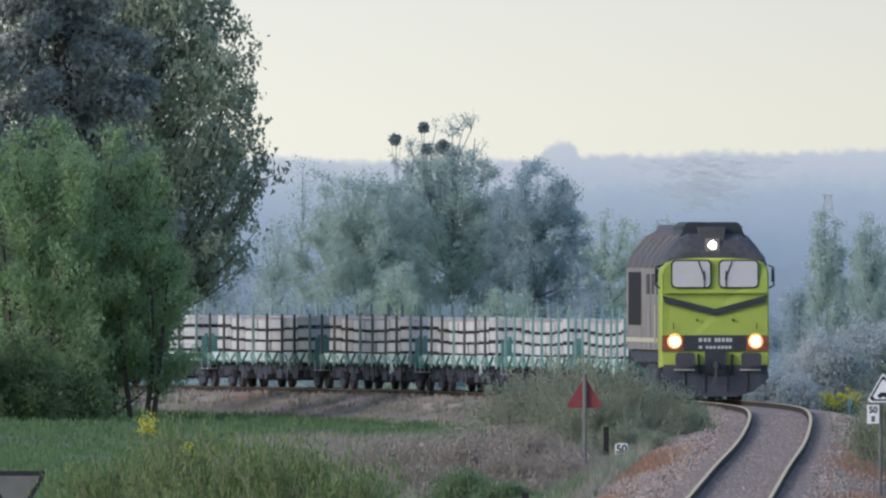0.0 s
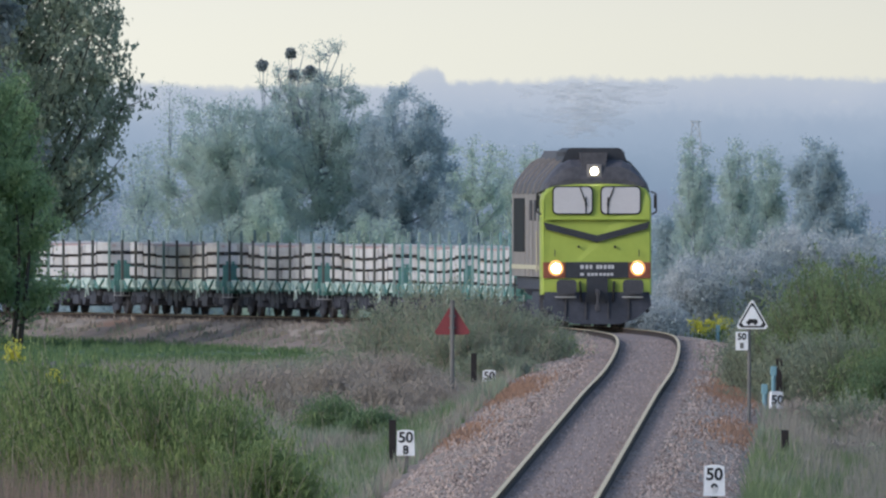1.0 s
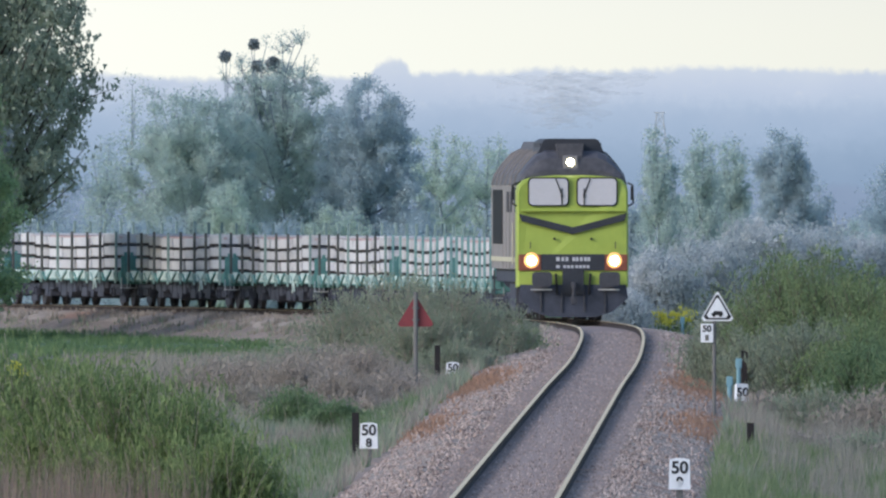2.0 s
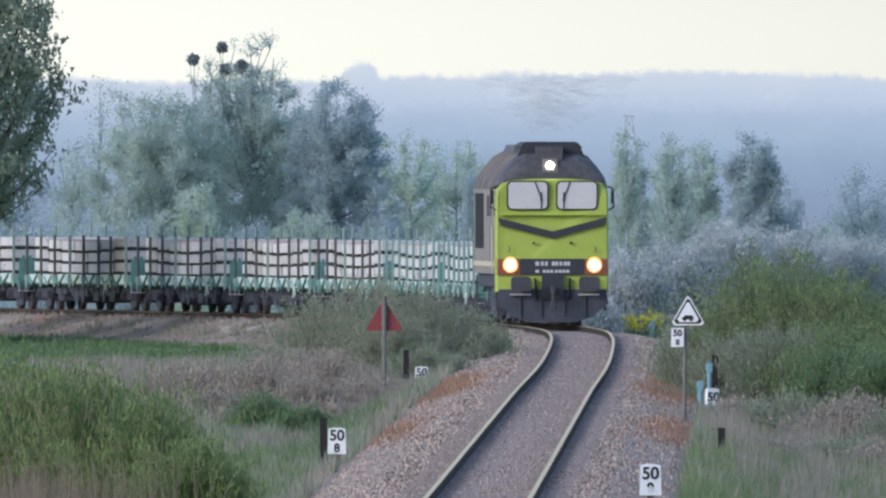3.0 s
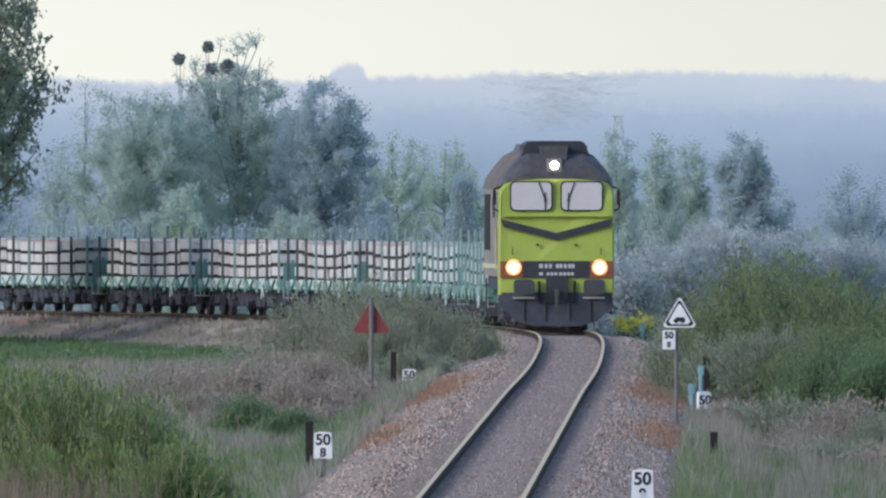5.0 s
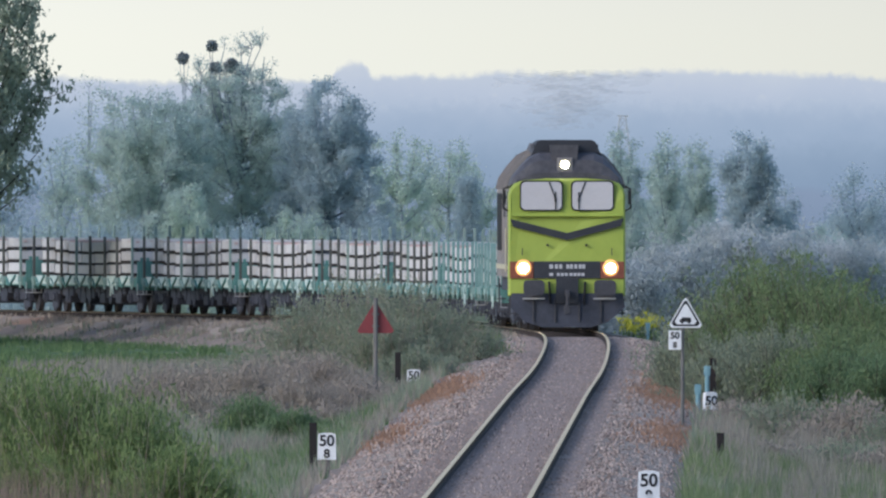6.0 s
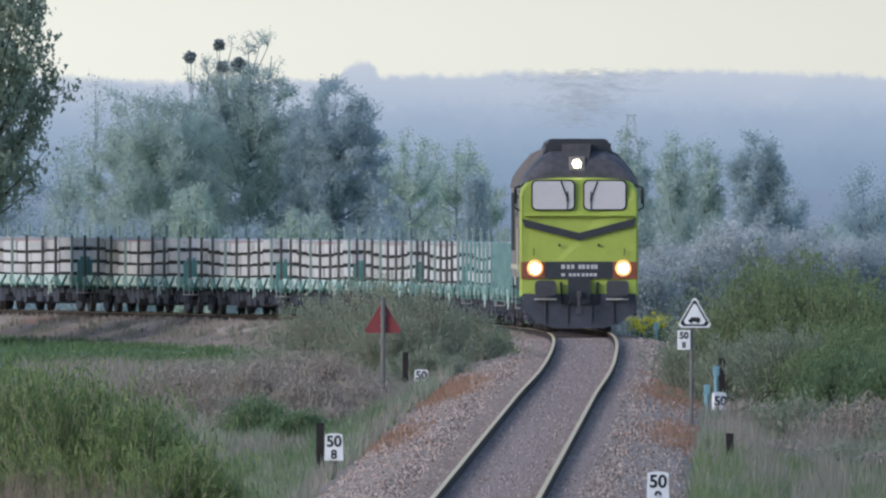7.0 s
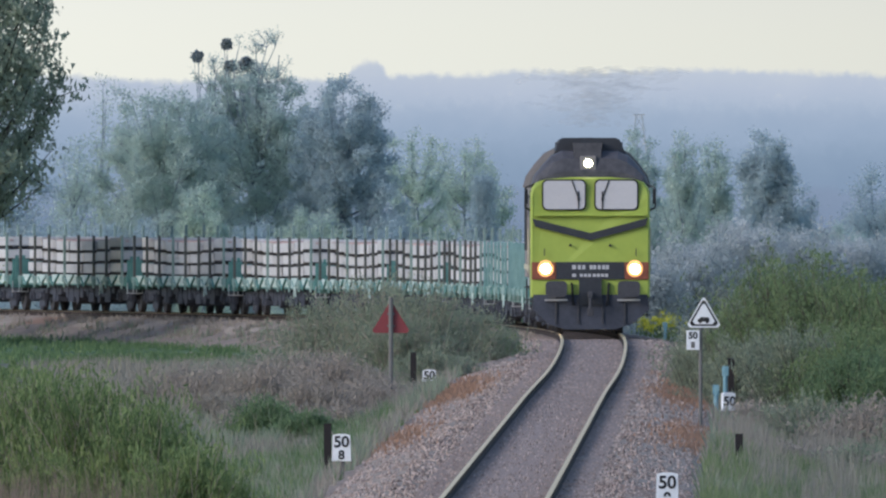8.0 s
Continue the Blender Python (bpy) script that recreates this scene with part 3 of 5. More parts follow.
        cyl(bm, (sx * 1.61, 0.84, 3.18), (sx * 1.47, 0.9, 3.10), 0.022, n=6)
        box(bm, sx * 1.575, 0.85, 3.45, 0.07, 0.03, 0.36)
        part("mirror", bm, M["ink"], cab)
    # chevron
    bm = B()
    prism(bm, [(-1.43, 2.90), (-1.36, 2.70), (0.0, 2.36), (1.36, 2.72), (1.43, 2.92), (0.0, 2.545)], 0.600, 0.68)
    part("chevron", bm, M["black"], cab, "dark V-shaped stripe")
    for sx in (-1, 1):
        bm = B()
        cyl(bm, (sx * 0.49, 0.59, 2.24), (sx * 0.49, 0.66, 2.24), 0.035, n=8)
        part("bolt", bm, M["ink"], cab)
        bm = B()
        cyl(bm, (sx * 1.13, 0.585, 1.98), (sx * 1.13, 0.585, 2.16), 0.014, n=6)
        part("handrail", bm, M["black"], cab)
    # lamp band
    bm = B()
    prism(bm, [(-0.84, 1.40), (-0.84, 1.83), (0.84, 1.83), (0.84, 1.40)], 0.585, 0.68)
    band = part("number_band", bm, M["black"], cab, "black band with pale lettering")
    for z, xs, h in ((1.70, (-0.40, -0.27, -0.16, 0.02, 0.11, 0.22, 0.33, 0.42), 0.105), (1.50, (-0.40, -0.22, -0.12, -0.02, 0.10, 0.20, 0.30, 0.40), 0.075)):
        for i, x in enumerate(xs):
            bm = B()
            box(bm, x, 0.582, z, 0.075 if i else 0.095, 0.012, h)
            part("lettering_bar", bm, M["whitebar"], band)
    for sx in (-1, 1):
        bm = B()
        box(bm, sx * 1.145, 0.635, 1.61, 0.60, 0.10, 0.43, 0.02)
        lp = part("lamp_panel", bm, M["rust"], cab, "rust red lamp panel")
        # ring behind the lamp, made to glow as its halo
        bm = B()
        cyl(bm, (sx * 1.10, 0.60, 1.66), (sx * 1.10, 0.555, 1.66), 0.215, 0.18, n=24)
        part("lamp_rim", bm, M["lamphalo"], lp, "orange ring glowing as the headlamp's halo")
        bm = B()
        cyl(bm, (sx * 1.10, 0.57, 1.66), (sx * 1.10, 0.535, 1.66), 0.125, 0.105, n=24)
        part("headlamp", bm, M["lampglow"], lp, "lit warm white headlamp")
        bm = B()
        cyl(bm, (sx * 1.38, 0.60, 1.62), (sx * 1.38, 0.57, 1.62), 0.05, n=12)
        part("marker_lamp", bm, M["rust"], lp)
    # roof
    bm = B()
    def cap(y, k, drop=0.0):
        return [(x, y, z - drop) for x, z in section(k, True)]
    loft(bm, [[(x * 0.90, 0.93, 3.72 + (z - 3.6) * 0.30) for x, z in section(0, True)], [(x * 0.955, 1.02, 3.70 + (z - 3.6) * 0.66) for x, z in section(0, True)], [(x * 0.985, 1.25, 3.66 + (z - 3.6) * 0.88) for x, z in section(0, True)], cap(1.9, 0.0), cap(17.1, 0.0)])
    roof = part("roof", bm, M["roof"], loco, "sooty dark roof")
    for y in (2.6, 5.2, 8.0, 10.6, 13.4, 15.8):
        bm = B()
        o = section(-0.05, True)
        prism(bm, o + [(x * 0.98, z - 0.03) for x, z in section(0.02, True)][::-1], y, y + 0.14)
        part("roof_rib", bm, M["side"], roof)
    bm = B()
    prism(bm, [(-0.90, 4.40), (-0.74, 4.78), (-0.64, 4.83), (0.64, 4.83), (0.74, 4.78), (0.90, 4.40)], 1.75, 6.2)
    part("roof_hatch", bm, M["black"], roof)
    bm = B()
    prism(bm, [(-0.8, 4.45), (-0.66, 4.76), (0.66, 4.76), (0.8, 4.45)], 6.9, 15.6)
    part("roof_hatch", bm, M["roof"], roof)
    for sx in (-1, 1):
        bm = B()
        box(bm, sx * 0.80, 3.9, 4.62, 0.03, 3.8, 0.2)
        part("roof_grille", bm, M["ironlight"], roof)
    for y in (9.0, 11.5):
        bm = B()
        cyl(bm, (0, y, 4.6), (0, y, 4.84), 0.16, n=14)
        part("exhaust", bm, M["iron"], roof)
    # top lamp
    bm = B()
    prism(bm, [(-0.36, 4.10), (-0.42, 4.70), (0.30, 4.70), (0.24, 4.10)], 1.02, 1.9)
    hood = part("lamp_hood", bm, M["roof"], roof)
    bm = B()
    box(bm, -0.05, 0.99, 4.27, 0.40, 0.10, 0.36, 0.03)
    part("lamp_frame", bm, M["side"], roof, "dusty square lamp frame")
    bm = B()
    cyl(bm, (-0.05, 0.97, 4.27), (-0.05, 0.93, 4.27), 0.15, 0.14, n=20)
    part("lamp_rim", bm, M["cream"], roof)
    bm = B()
    cyl(bm, (-0.05, 0.95, 4.27), (-0.05, 0.915, 4.27), 0.10, 0.085, n=20)
    part("top_lamp", bm, M["lampglow"], roof, "lit white top lamp")
    # front below the lamps
    bm = B()
    prism(bm, [(-0.28, 0.78), (-0.28, 1.40), (0.28, 1.40), (0.28, 0.78)], 0.45, 0.72)
    part("coupler_box", bm, M["black"], cab)
    bm = B()
    box(bm, 0, 0.3, 1.02, 0.12, 0.5, 0.16, 0.03)
    cyl(bm, (0, 0.1, 1.0), (0, 0.1, 0.62), 0.045, n=8)
    box(bm, 0, 0.1, 0.6, 0.16, 0.08, 0.2, 0.03)
    part("coupling_hook", bm, M["ironlight"], cab)
    for sx, x0, x1 in ((-1, -1.11, -0.58), (1, 0.67, 1.22)):
        bm = B()
        prism(bm, rounded(x0, x1, 0.98, 1.36, 0.1, 4), 0.02, 0.10)
        cyl(bm, ((x0 + x1) / 2, 0.1, 1.12), ((x0 + x1) / 2, 0.66, 1.12), 0.13, n=12)
        box(bm, (x0 + x1) / 2, 0.6, 1.12, 0.42, 0.12, 0.42, 0.02)
        part("buffer", bm, M["ironlight"], loco, "dusty dark oval buffer")
        bm = B()
        box(bm, (x0 + x1) / 2, 0.5, 0.89, 0.56, 0.16, 0.04)
        part("footstep", bm, M["chrome"], loco)
        bm = B()
        for yy in (0.55, 0.62):
            cyl(bm, (sx * 0.46, yy, 1.25), (sx * 0.42, yy - 0.1, 0.7), 0.03, n=8)
        part("brake_hose", bm, M["rubber"], loco)
    bm = B()
    prism(bm, [(-1.40, 0.96), (1.40, 0.96), (1.46, 0.60), (1.05, 0.24), (0.60, 0.10), (-0.60, 0.10), (-1.05, 0.24), (-1.42, 0.60)], 0.55, 0.72)
    part("snow_plough", bm, M["iron"], loco, "dark steel plough under the cab")
    for x in (-0.85, -0.3, 0.3, 0.85):
        bm = B()
        box(bm, x, 0.53, 0.55, 0.05, 0.06, 0.62, 0.01)
        part("plough_rib", bm, M["ironlight"], loco)
    # under the floor
    bm = B()
    box(bm, 0, 9.0, 1.18, 2.7, 15.6, 0.34, 0.03)
    part("underframe", bm, M["iron"], loco)
    bm = B()
    box(bm, 0, 8.8, 0.62, 2.5, 3.4, 0.75, 0.08)
    part("fuel_tank", bm, M["iron"], loco)
    bogie(loco, 4.4, (-2.1, 0.0, 2.1), 0.525, 1.06)
    bogie(loco, 13.2, (-2.1, 0.0, 2.1), 0.525, 1.06)
    for sx in (-1, 1):
        for y in (1.9, 16.2):
            bm = B()
            for k, z in enumerate((0.45, 0.78, 1.1)):
                box(bm, sx * 1.36, y, z, 0.24, 0.5, 0.03)
            for dy in (-0.25, 0.25):
                box(bm, sx * 1.42, y + dy, 0.85, 0.03, 0.03, 0.9)
            part("cab_steps", bm, M["ironlight"], loco)
    for sx in (-1, 1):
        bm = B()
        cyl(bm, (sx * 1.51, 2.78, 1.5), (sx * 1.51, 2.78, 2.6), 0.018, n=6)
        part("handrail", bm, M["cream"], body)
    # the cab front, its lamps and the buffers sit a little lower than the roof line
    cab.location.z = -0.065
    for ob in list(loco.children) + list(roof.children):
        if ob.name.split(".")[0] in ("buffer", "footstep", "lamp_frame", "lamp_rim", "top_lamp"):
            ob.location.z = -0.065
    return loco


WAGON = 19.888


def build_wagon():
    w = empty("flat_wagon")
    tagged(w, "teal bogie flat wagon with rows of upright steel stanchions", "wagon", group="flat wagons of the train")
    bm = B()
    for sx in (-1, 1):
        box(bm, sx * 1.30, WAGON / 2, 0.88, 0.10, WAGON - 1.25, 0.26, 0.015)
    for k in range(9):
        box(bm, 0, 1.2 + k * (WAGON - 2.4) / 8, 0.86, 2.5, 0.14, 0.2)
    for y in (0.68, WAGON - 0.68):
        box(bm, 0, y, 0.86, 2.7, 0.14, 0.4, 0.015)
    part("underframe", bm, M["teal"], w, "dull teal side sills")
    bm = B()
    box(bm, 0, WAGON / 2, 1.025, 2.62, WAGON - 1.4, 0.05)
    part("deck", bm, M["sleeper"], w)
    bm = B()
    for sx in (-1, 1):
        box(bm, sx * 0.35, WAGON / 2, 0.6, 0.12, 10.5, 0.3)
    for yy in (6.2, 9.9, 13.5):
        box(bm, 0, yy, 0.52, 1.5, 0.9, 0.35, 0.04)
    for yy, ln, zz, hh in ((4.9, 1.5, 0.60, 0.44), (6.7, 1.7, 0.52, 0.5), (8.7, 1.6, 0.62, 0.34), (10.4, 1.5, 0.50, 0.52), (12.2, 1.7, 0.60, 0.4), (14.4, 1.9, 0.55, 0.46)):
        cyl(bm, (-1.12, yy, zz), (1.12, yy, zz), hh * 0.55, n=14)
        box(bm, 0, yy, zz + 0.08, 2.2, ln, hh * 0.7, 0.05)
    for yy in (5.4, 8.2, 11.7, 14.4):
        box(bm, -0.85, yy, 0.42, 0.5, 0.9, 0.3, 0.04)
        box(bm, 0.85, yy + 0.3, 0.42, 0.5, 0.9, 0.3, 0.04)
    part("centre_sill", bm, M["iron"], w)
    n = 8
    for sx in (-1, 1):
        for k in range(n):
            y = 1.15 + k * (WAGON - 2.3) / (n - 1) + (random.uniform(-0.35, 0.35) if 0 < k < n - 1 else 0)
            bm = B()
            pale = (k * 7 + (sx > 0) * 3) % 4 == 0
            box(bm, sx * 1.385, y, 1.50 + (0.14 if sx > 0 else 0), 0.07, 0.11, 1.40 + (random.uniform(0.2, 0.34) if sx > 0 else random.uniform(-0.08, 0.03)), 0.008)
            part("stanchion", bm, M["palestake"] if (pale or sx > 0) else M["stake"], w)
            bm = B()
            prism(bm, [(sx * 1.36, 0.78), (sx * 1.36, 1.02), (sx * 1.44, 1.02), (sx * 1.44, 0.86)][::sx], y - 0.16, y - 0.06)
            prism(bm, [(sx * 1.36, 0.78), (sx * 1.36, 1.02), (sx * 1.44, 1.02), (sx * 1.44, 0.86)][::sx], y + 0.06, y + 0.16)
            box(bm, sx * 1.40, y, 0.77, 0.05, 0.12, 0.18)
            part("stake_pocket", bm, M["palegreen"], w, "pale painted stake pocket")
    # mint panels between the stanchions, with pale slings hanging below some of them
    bay = (WAGON - 2.3) / (n - 1)
    for sx in (-1, 1):
        for k in range(n - 1):
            y = 1.15 + (k + 0.5) * bay
            bm = B()
            box(bm, sx * 1.362, y + random.uniform(-0.1, 0.1), 0.93, 0.03, bay - random.uniform(0.55, 0.8), random.uniform(0.24, 0.32), 0.012)
            part("sill_panel", bm, M["sill"], w, "faded mint panel on the sill")
            bm = B()
            y0 = y + random.uniform(-0.3, 0.3)
            cyl(bm, (sx * 1.40, y0 - bay * 0.28, 1.04), (sx * 1.40, y0 + bay * 0.1, 0.74), 0.035, n=6)
            cyl(bm, (sx * 1.40, y0 + bay * 0.1, 0.74), (sx * 1.40, y0 + bay * 0.3, 0.98), 0.03, n=6)
            part("load_binder", bm, M["palegreen"] if k % 2 else M["teal"], w)
            if k == (4 if sx > 0 else 1):
                bm = B()
                for dy in (-0.14, 0.16):
                    cyl(bm, (sx * 1.41, y0 + dy * 0.3, 0.86), (sx * 1.41, y0 + dy * 1.6, random.uniform(0.46, 0.58)), 0.03, 0.025, 6)
                part("hanging_sling", bm, M["sill"], w, "pale hanging sling")
    for y, way in ((0.62, -1), (WAGON - 0.62, 1)):
        bm = B()
        box(bm, 0, y, 1.24, 2.66, 0.06, 0.50, 0.01)
        for x in (-1.2, -0.4, 0.4, 1.2):
            box(bm, x, y + way * 0.05, 1.25, 0.09, 0.06, 0.7)
        part("end_board", bm, M["teal"], w, "teal end board")
        buffer_pair(w, y - way * 0.02, way)
        bm = B()
        box(bm, 0, y + way * 0.3, 1.0, 0.1, 0.6, 0.14)
        part("coupling_hook", bm, M["iron"], w)
        for x in (-1.2, 1.2):
            bm = B()
            box(bm, x, y + way * 0.12, 0.55, 0.3, 0.22, 0.03)
            for dx in (-0.13, 0.13):
                box(bm, x + dx, y + way * 0.06, 0.7, 0.025, 0.025, 0.3)
            part("shunter_step", bm, M["chrome"], w)
    for y in (2.4, WAGON - 2.4):
        bogie(w, y, (-0.9, 0.9), 0.46, 1.0)
    return w


def build_load():
    ld = empty("concrete_slab_load")
    tagged(ld, "three layers of pale concrete slabs stacked on dark timber battens", "slab load", group="slab loads on the wagons")
    stacks = 7
    l = (WAGON - 3.5) / stacks
    slabs = []
    for v in range(4):
        bm = B()
        rnd = random.Random(v)
        box(bm, 0, 0, 0, 2.5 + rnd.uniform(-0.05, 0.03), l - 0.13 - v * 0.014, 0.255, 0.012)
        me = bpy.data.meshes.new("concrete_slab")
        bm.to_mesh(me), bm.free()
        me.materials.append(M["concrete"])
        slabs.append(me)
    bm = B()
    box(bm, 0, 0, 0, 0.16, l - 0.05, 0.075)
    bme = bpy.data.meshes.new("timber_batten")
    bm.to_mesh(bme), bm.free()
    bme.materials.append(M["batten"])
    rnd = random.Random(5)
    for k in range(stacks):
        y = 1.75 + l * (k + 0.5)
        bow = 0.12 * ((k - 3) / 3) ** 2
        for layer in range(3):
            z = 1.06 + layer * 0.325 + bow * (0.4 + 0.3 * layer)
            for x in (-1.17, 0.0, 1.17):
                b = new("timber_batten", bme)
                b.parent = ld
                b.location = (x + rnd.uniform(-0.02, 0.02), y, z)
            q = new("concrete_slab", slabs[rnd.randrange(4)])
            q.parent = ld
            q.location = (rnd.uniform(-0.025, 0.025), y, z + 0.0375 + 0.135)
    for x in (-1.12, 1.12):
        bm = B()
        box(bm, x, WAGON / 2, 2.035, 0.1, WAGON - 3.6, 0.05)
        part("load_strap", bm, M["strap"], ld, "faded red strap along the top edge")
    for k in range(9):
        bm = B()
        y = 2.1 + k * (WAGON - 4.2) / 8
        box(bm, 0, y, 2.066, 2.72, 0.05, 0.014)
        part("tie_strap", bm, M["strap"], ld)
    return ld


LOCO = build_locomotive()
WAGONS, LOADS = [build_wagon()], [build_load()]
for k in range(9):
    WAGONS.append(copy_thing(WAGONS[0], Matrix()))
    LOADS.append(copy_thing(LOADS[0], Matrix()))
for w in WAGONS[:2]:
    for o in w.children:
        if o.name.startswith("stanchion"):
            o.material_slots[0].link = "OBJECT"
            o.material_slots[0].material = M["tealstake"]
for w in WAGONS[1:]:
    for o in w.children_recursive:
        if o.name.startswith("wheelset"):
            ROLLING.append((o, o.location.y, o.location.z, 0.46))


# ---- signs beside the track ----
def text_mesh(body, size, material, name="lettering"):
    cu = bpy.data.curves.new(name, "FONT")
    cu.body, cu.size, cu.extrude, cu.offset, cu.align_x, cu.align_y = body, size, 0.004, 0.006, "CENTER", "CENTER"
    tmp = new(name, cu)
    bpy.context.view_layer.update()
    me = bpy.data.meshes.new_from_object(tmp.evaluated_get(bpy.context.evaluated_depsgraph_get()))
    bpy.data.objects.remove(tmp)
    me.materials.clear()
    me.materials.append(material)
    return me


def distance_post(x, y, foot, plate_z, upper, lower, w=0.31, h=0.44, turn=0):
    ob = empty("distance_post", pose(x, y, foot, 0, 0, turn))
    tagged(ob, "white concrete distance post with black kilometre figures", "distance post", group="distance posts beside the track")
    c = plate_z - foot
    bm = B()
    box(bm, 0, 0.05, (c - h / 2 + 0.02) / 2, 0.10, 0.08, c - h / 2 + 0.02, 0.01)
    part("post", bm, M["post"], ob)
    bm = B()
    prism(bm, [(-w / 2, c - h / 2), (-w / 2 + 0.012, c + h / 2 - 0.02), (-w * 0.2, c + h / 2), (w * 0.2, c + h / 2), (w / 2 - 0.012, c + h / 2 - 0.02), (w / 2, c - h / 2)], -0.05, 0.09)
    pl = part("plate", bm, M["white"], ob, "white plate with black figures")
    for txt, dz, sz in ((upper, 0.085 if lower else 0.0, 0.25), (lower, -0.125, 0.20)):
        if txt:
            t = new("figure", text_mesh(txt, sz, M["ink"]))
            t.parent = pl
            t.matrix_basis = pose(0, -0.055, c + dz, 90, 0, 0)
    return ob


def post_piece(name, label, x, y, z0, z1, w, material, category):
    ob = empty(name, pose(x, y, z0))
    tagged(ob, label, category)
    bm = B()
    box(bm, 0, 0, (z1 - z0) / 2, w, w, z1 - z0, 0.012)
    part("post", bm, M[material], ob)
    bm = B()
    box(bm, 0, 0, z1 - z0 + 0.012, w * 1.05, w * 1.05, 0.03, 0.008)
    part("cap", bm, M[material], ob)
    return ob


distance_post(-1.64, 657, -0.7, 0.045, "50", "8")
distance_post(3.13, 568, -0.4, 0.20, "50", "9", 0.32, 0.46)
distance_post(-0.30, 890, -0.95, -0.30, "50", "", 0.31, 0.27)
distance_post(5.49, 782, -0.95, -0.10, "50", "", 0.26, 0.36, 18)
post_piece("marker_post", "short dark tarred wooden marker post", -1.87, 659, -0.8, 0.39, 0.125, "darkpost", "marker post")
post_piece("marker_post", "short dark tarred wooden marker post", -0.65, 893, -1.0, 0.17, 0.13, "darkpost", "marker post")
post_piece("marker_post", "short dark tarred wooden marker stump", 5.02, 690, -0.9, -0.02, 0.13, "darkpost", "marker post")


def triangle(cx, w, zb, zt):
    r = 0.06
    return [(cx - w / 2 + r, zb), (cx + w / 2 - r, zb), (cx + w / 2 - 0.015, zb + 0.055), (cx + 0.03, zt - 0.02), (cx, zt), (cx - 0.03, zt - 0.02), (cx - w / 2 + 0.015, zb + 0.055)]


def warning_sign(x, y, foot):
    ob = empty("warning_sign", pose(x, y, foot))
    tagged(ob, "white triangular railway sign with black border on a steel post", "sign")
    bm = B()
    cyl(bm, (-0.06, 0.05, 0), (-0.06, 0.05, 2.9), 0.038, n=10)
    part("post", bm, M["post"], ob)
    zb, zt = 2.43, 2.99
    bm = B()
    prism(bm, triangle(0, 0.64, zb, zt), 0.0, 0.02)
    plate = part("plate", bm, M["white"], ob)
    bm = B()
    prism(bm, triangle(0, 0.56, zb + 0.03, zt - 0.05), -0.005, 0.0)
    part("border", bm, M["ink"], plate)
    bm = B()
    prism(bm, triangle(0, 0.44, zb + 0.062, zt - 0.115), -0.010, -0.005)
    part("field", bm, M["white"], plate)
    bm = B()
    prism(bm, [(-0.115, zb + 0.11), (0.105, zb + 0.11), (0.105, zb + 0.155), (0.085, zb + 0.19), (-0.06, zb + 0.195), (-0.09, zb + 0.155), (-0.115, zb + 0.15)], -0.015, -0.010)
    for cx in (-0.065, 0.06):
        cyl(bm, (cx, -0.015, zb + 0.105), (cx, -0.010, zb + 0.105), 0.028, n=10)
    part("car_symbol", bm, M["ink"], plate)
    bm = B()
    box(bm, -0.20, 0.0, 2.20, 0.24, 0.02, 0.36, 0.004)
    small = part("small_plate", bm, M["white"], ob, "small white plate with unreadable dark marks")
    t = new("figure", text_mesh("50", 0.17, M["ink"]))
    t.parent = small
    t.matrix_basis = pose(-0.20, -0.012, 2.28, 90, 0, 0)
    bm = B()
    box(bm, -0.20, -0.012, 2.11, 0.07, 0.006, 0.11)
    part("lettering_bar", bm, M["post"], small)
    return ob


warning_sign(4.82, 752, -0.95)


def red_sign(x, y, foot):
    ob = empty("red_sign", pose(x, y, foot))
    tagged(ob, "dull red triangular sign on a grey steel post", "sign")
    bm = B()
    cyl(bm, (0, -0.03, 0), (0, -0.03, 2.55), 0.05, n=10)
    part("post", bm, M["post"], ob)
    bm = B()
    prism(bm, triangle(0, 0.80, 1.80, 2.46), 0.02, 0.045)
    part("plate", bm, M["redback"], ob, "dull red triangular plate")
    for z in (1.95, 2.2):
        bm = B()
        box(bm, 0, 0.0, z, 0.16, 0.04, 0.04)
        part("clamp", bm, M["post"], ob)
    return ob


red_sign(-1.09, 850, -0.95)


def board_sign(x, y, foot):
    ob = empty("board_sign", pose(x, y, foot))
    tagged(ob, "white inverted triangular sign with a dark border", "sign")
    bm = B()
    cyl(bm, (0, 0.05, 0), (0, 0.05, 1.9), 0.035, n=10)
    part("post", bm, M["post"], ob)
    bm = B()
    prism(bm, [(-0.5, 2.22), (0.5, 2.22), (0.48, 2.12), (0.06, 1.4), (-0.06, 1.4), (-0.48, 2.12)], 0, 0.02)
    pl = part("plate", bm, M["ink"], ob)
    bm = B()
    prism(bm, [(-0.41, 2.14), (0.41, 2.14), (0.02, 1.49), (-0.02, 1.49)], -0.006, 0)
    # grey here is the shade on a white face, put into its colour
    part("face", bm, M["post"], pl, "white sign face coloured grey for the shade on it")
    return ob


board_sign(-10.0, 620, -1.16)


def blue_post(x, y, foot, h):
    ob = empty("blue_post", pose(x, y, foot))
    tagged(ob, "thin pale blue painted marker post in the grass", "marker post")
    bm = B()
    cyl(bm, (0, 0, 0), (0, 0, h), 0.045, n=8)
    part("post", bm, M["bluepaint"], ob)
    bm = B()
    box(bm, 0, -0.01, h - 0.08, 0.13, 0.06, 0.2, 0.02)
    part("head", bm, M["bluepaint"], ob)
    return ob


blue_post(5.30, 790, -0.9, 1.05)
blue_post(5.55, 800, -0.9, 1.35)
blue_post(5.97, 1094, -1.05, 0.85)
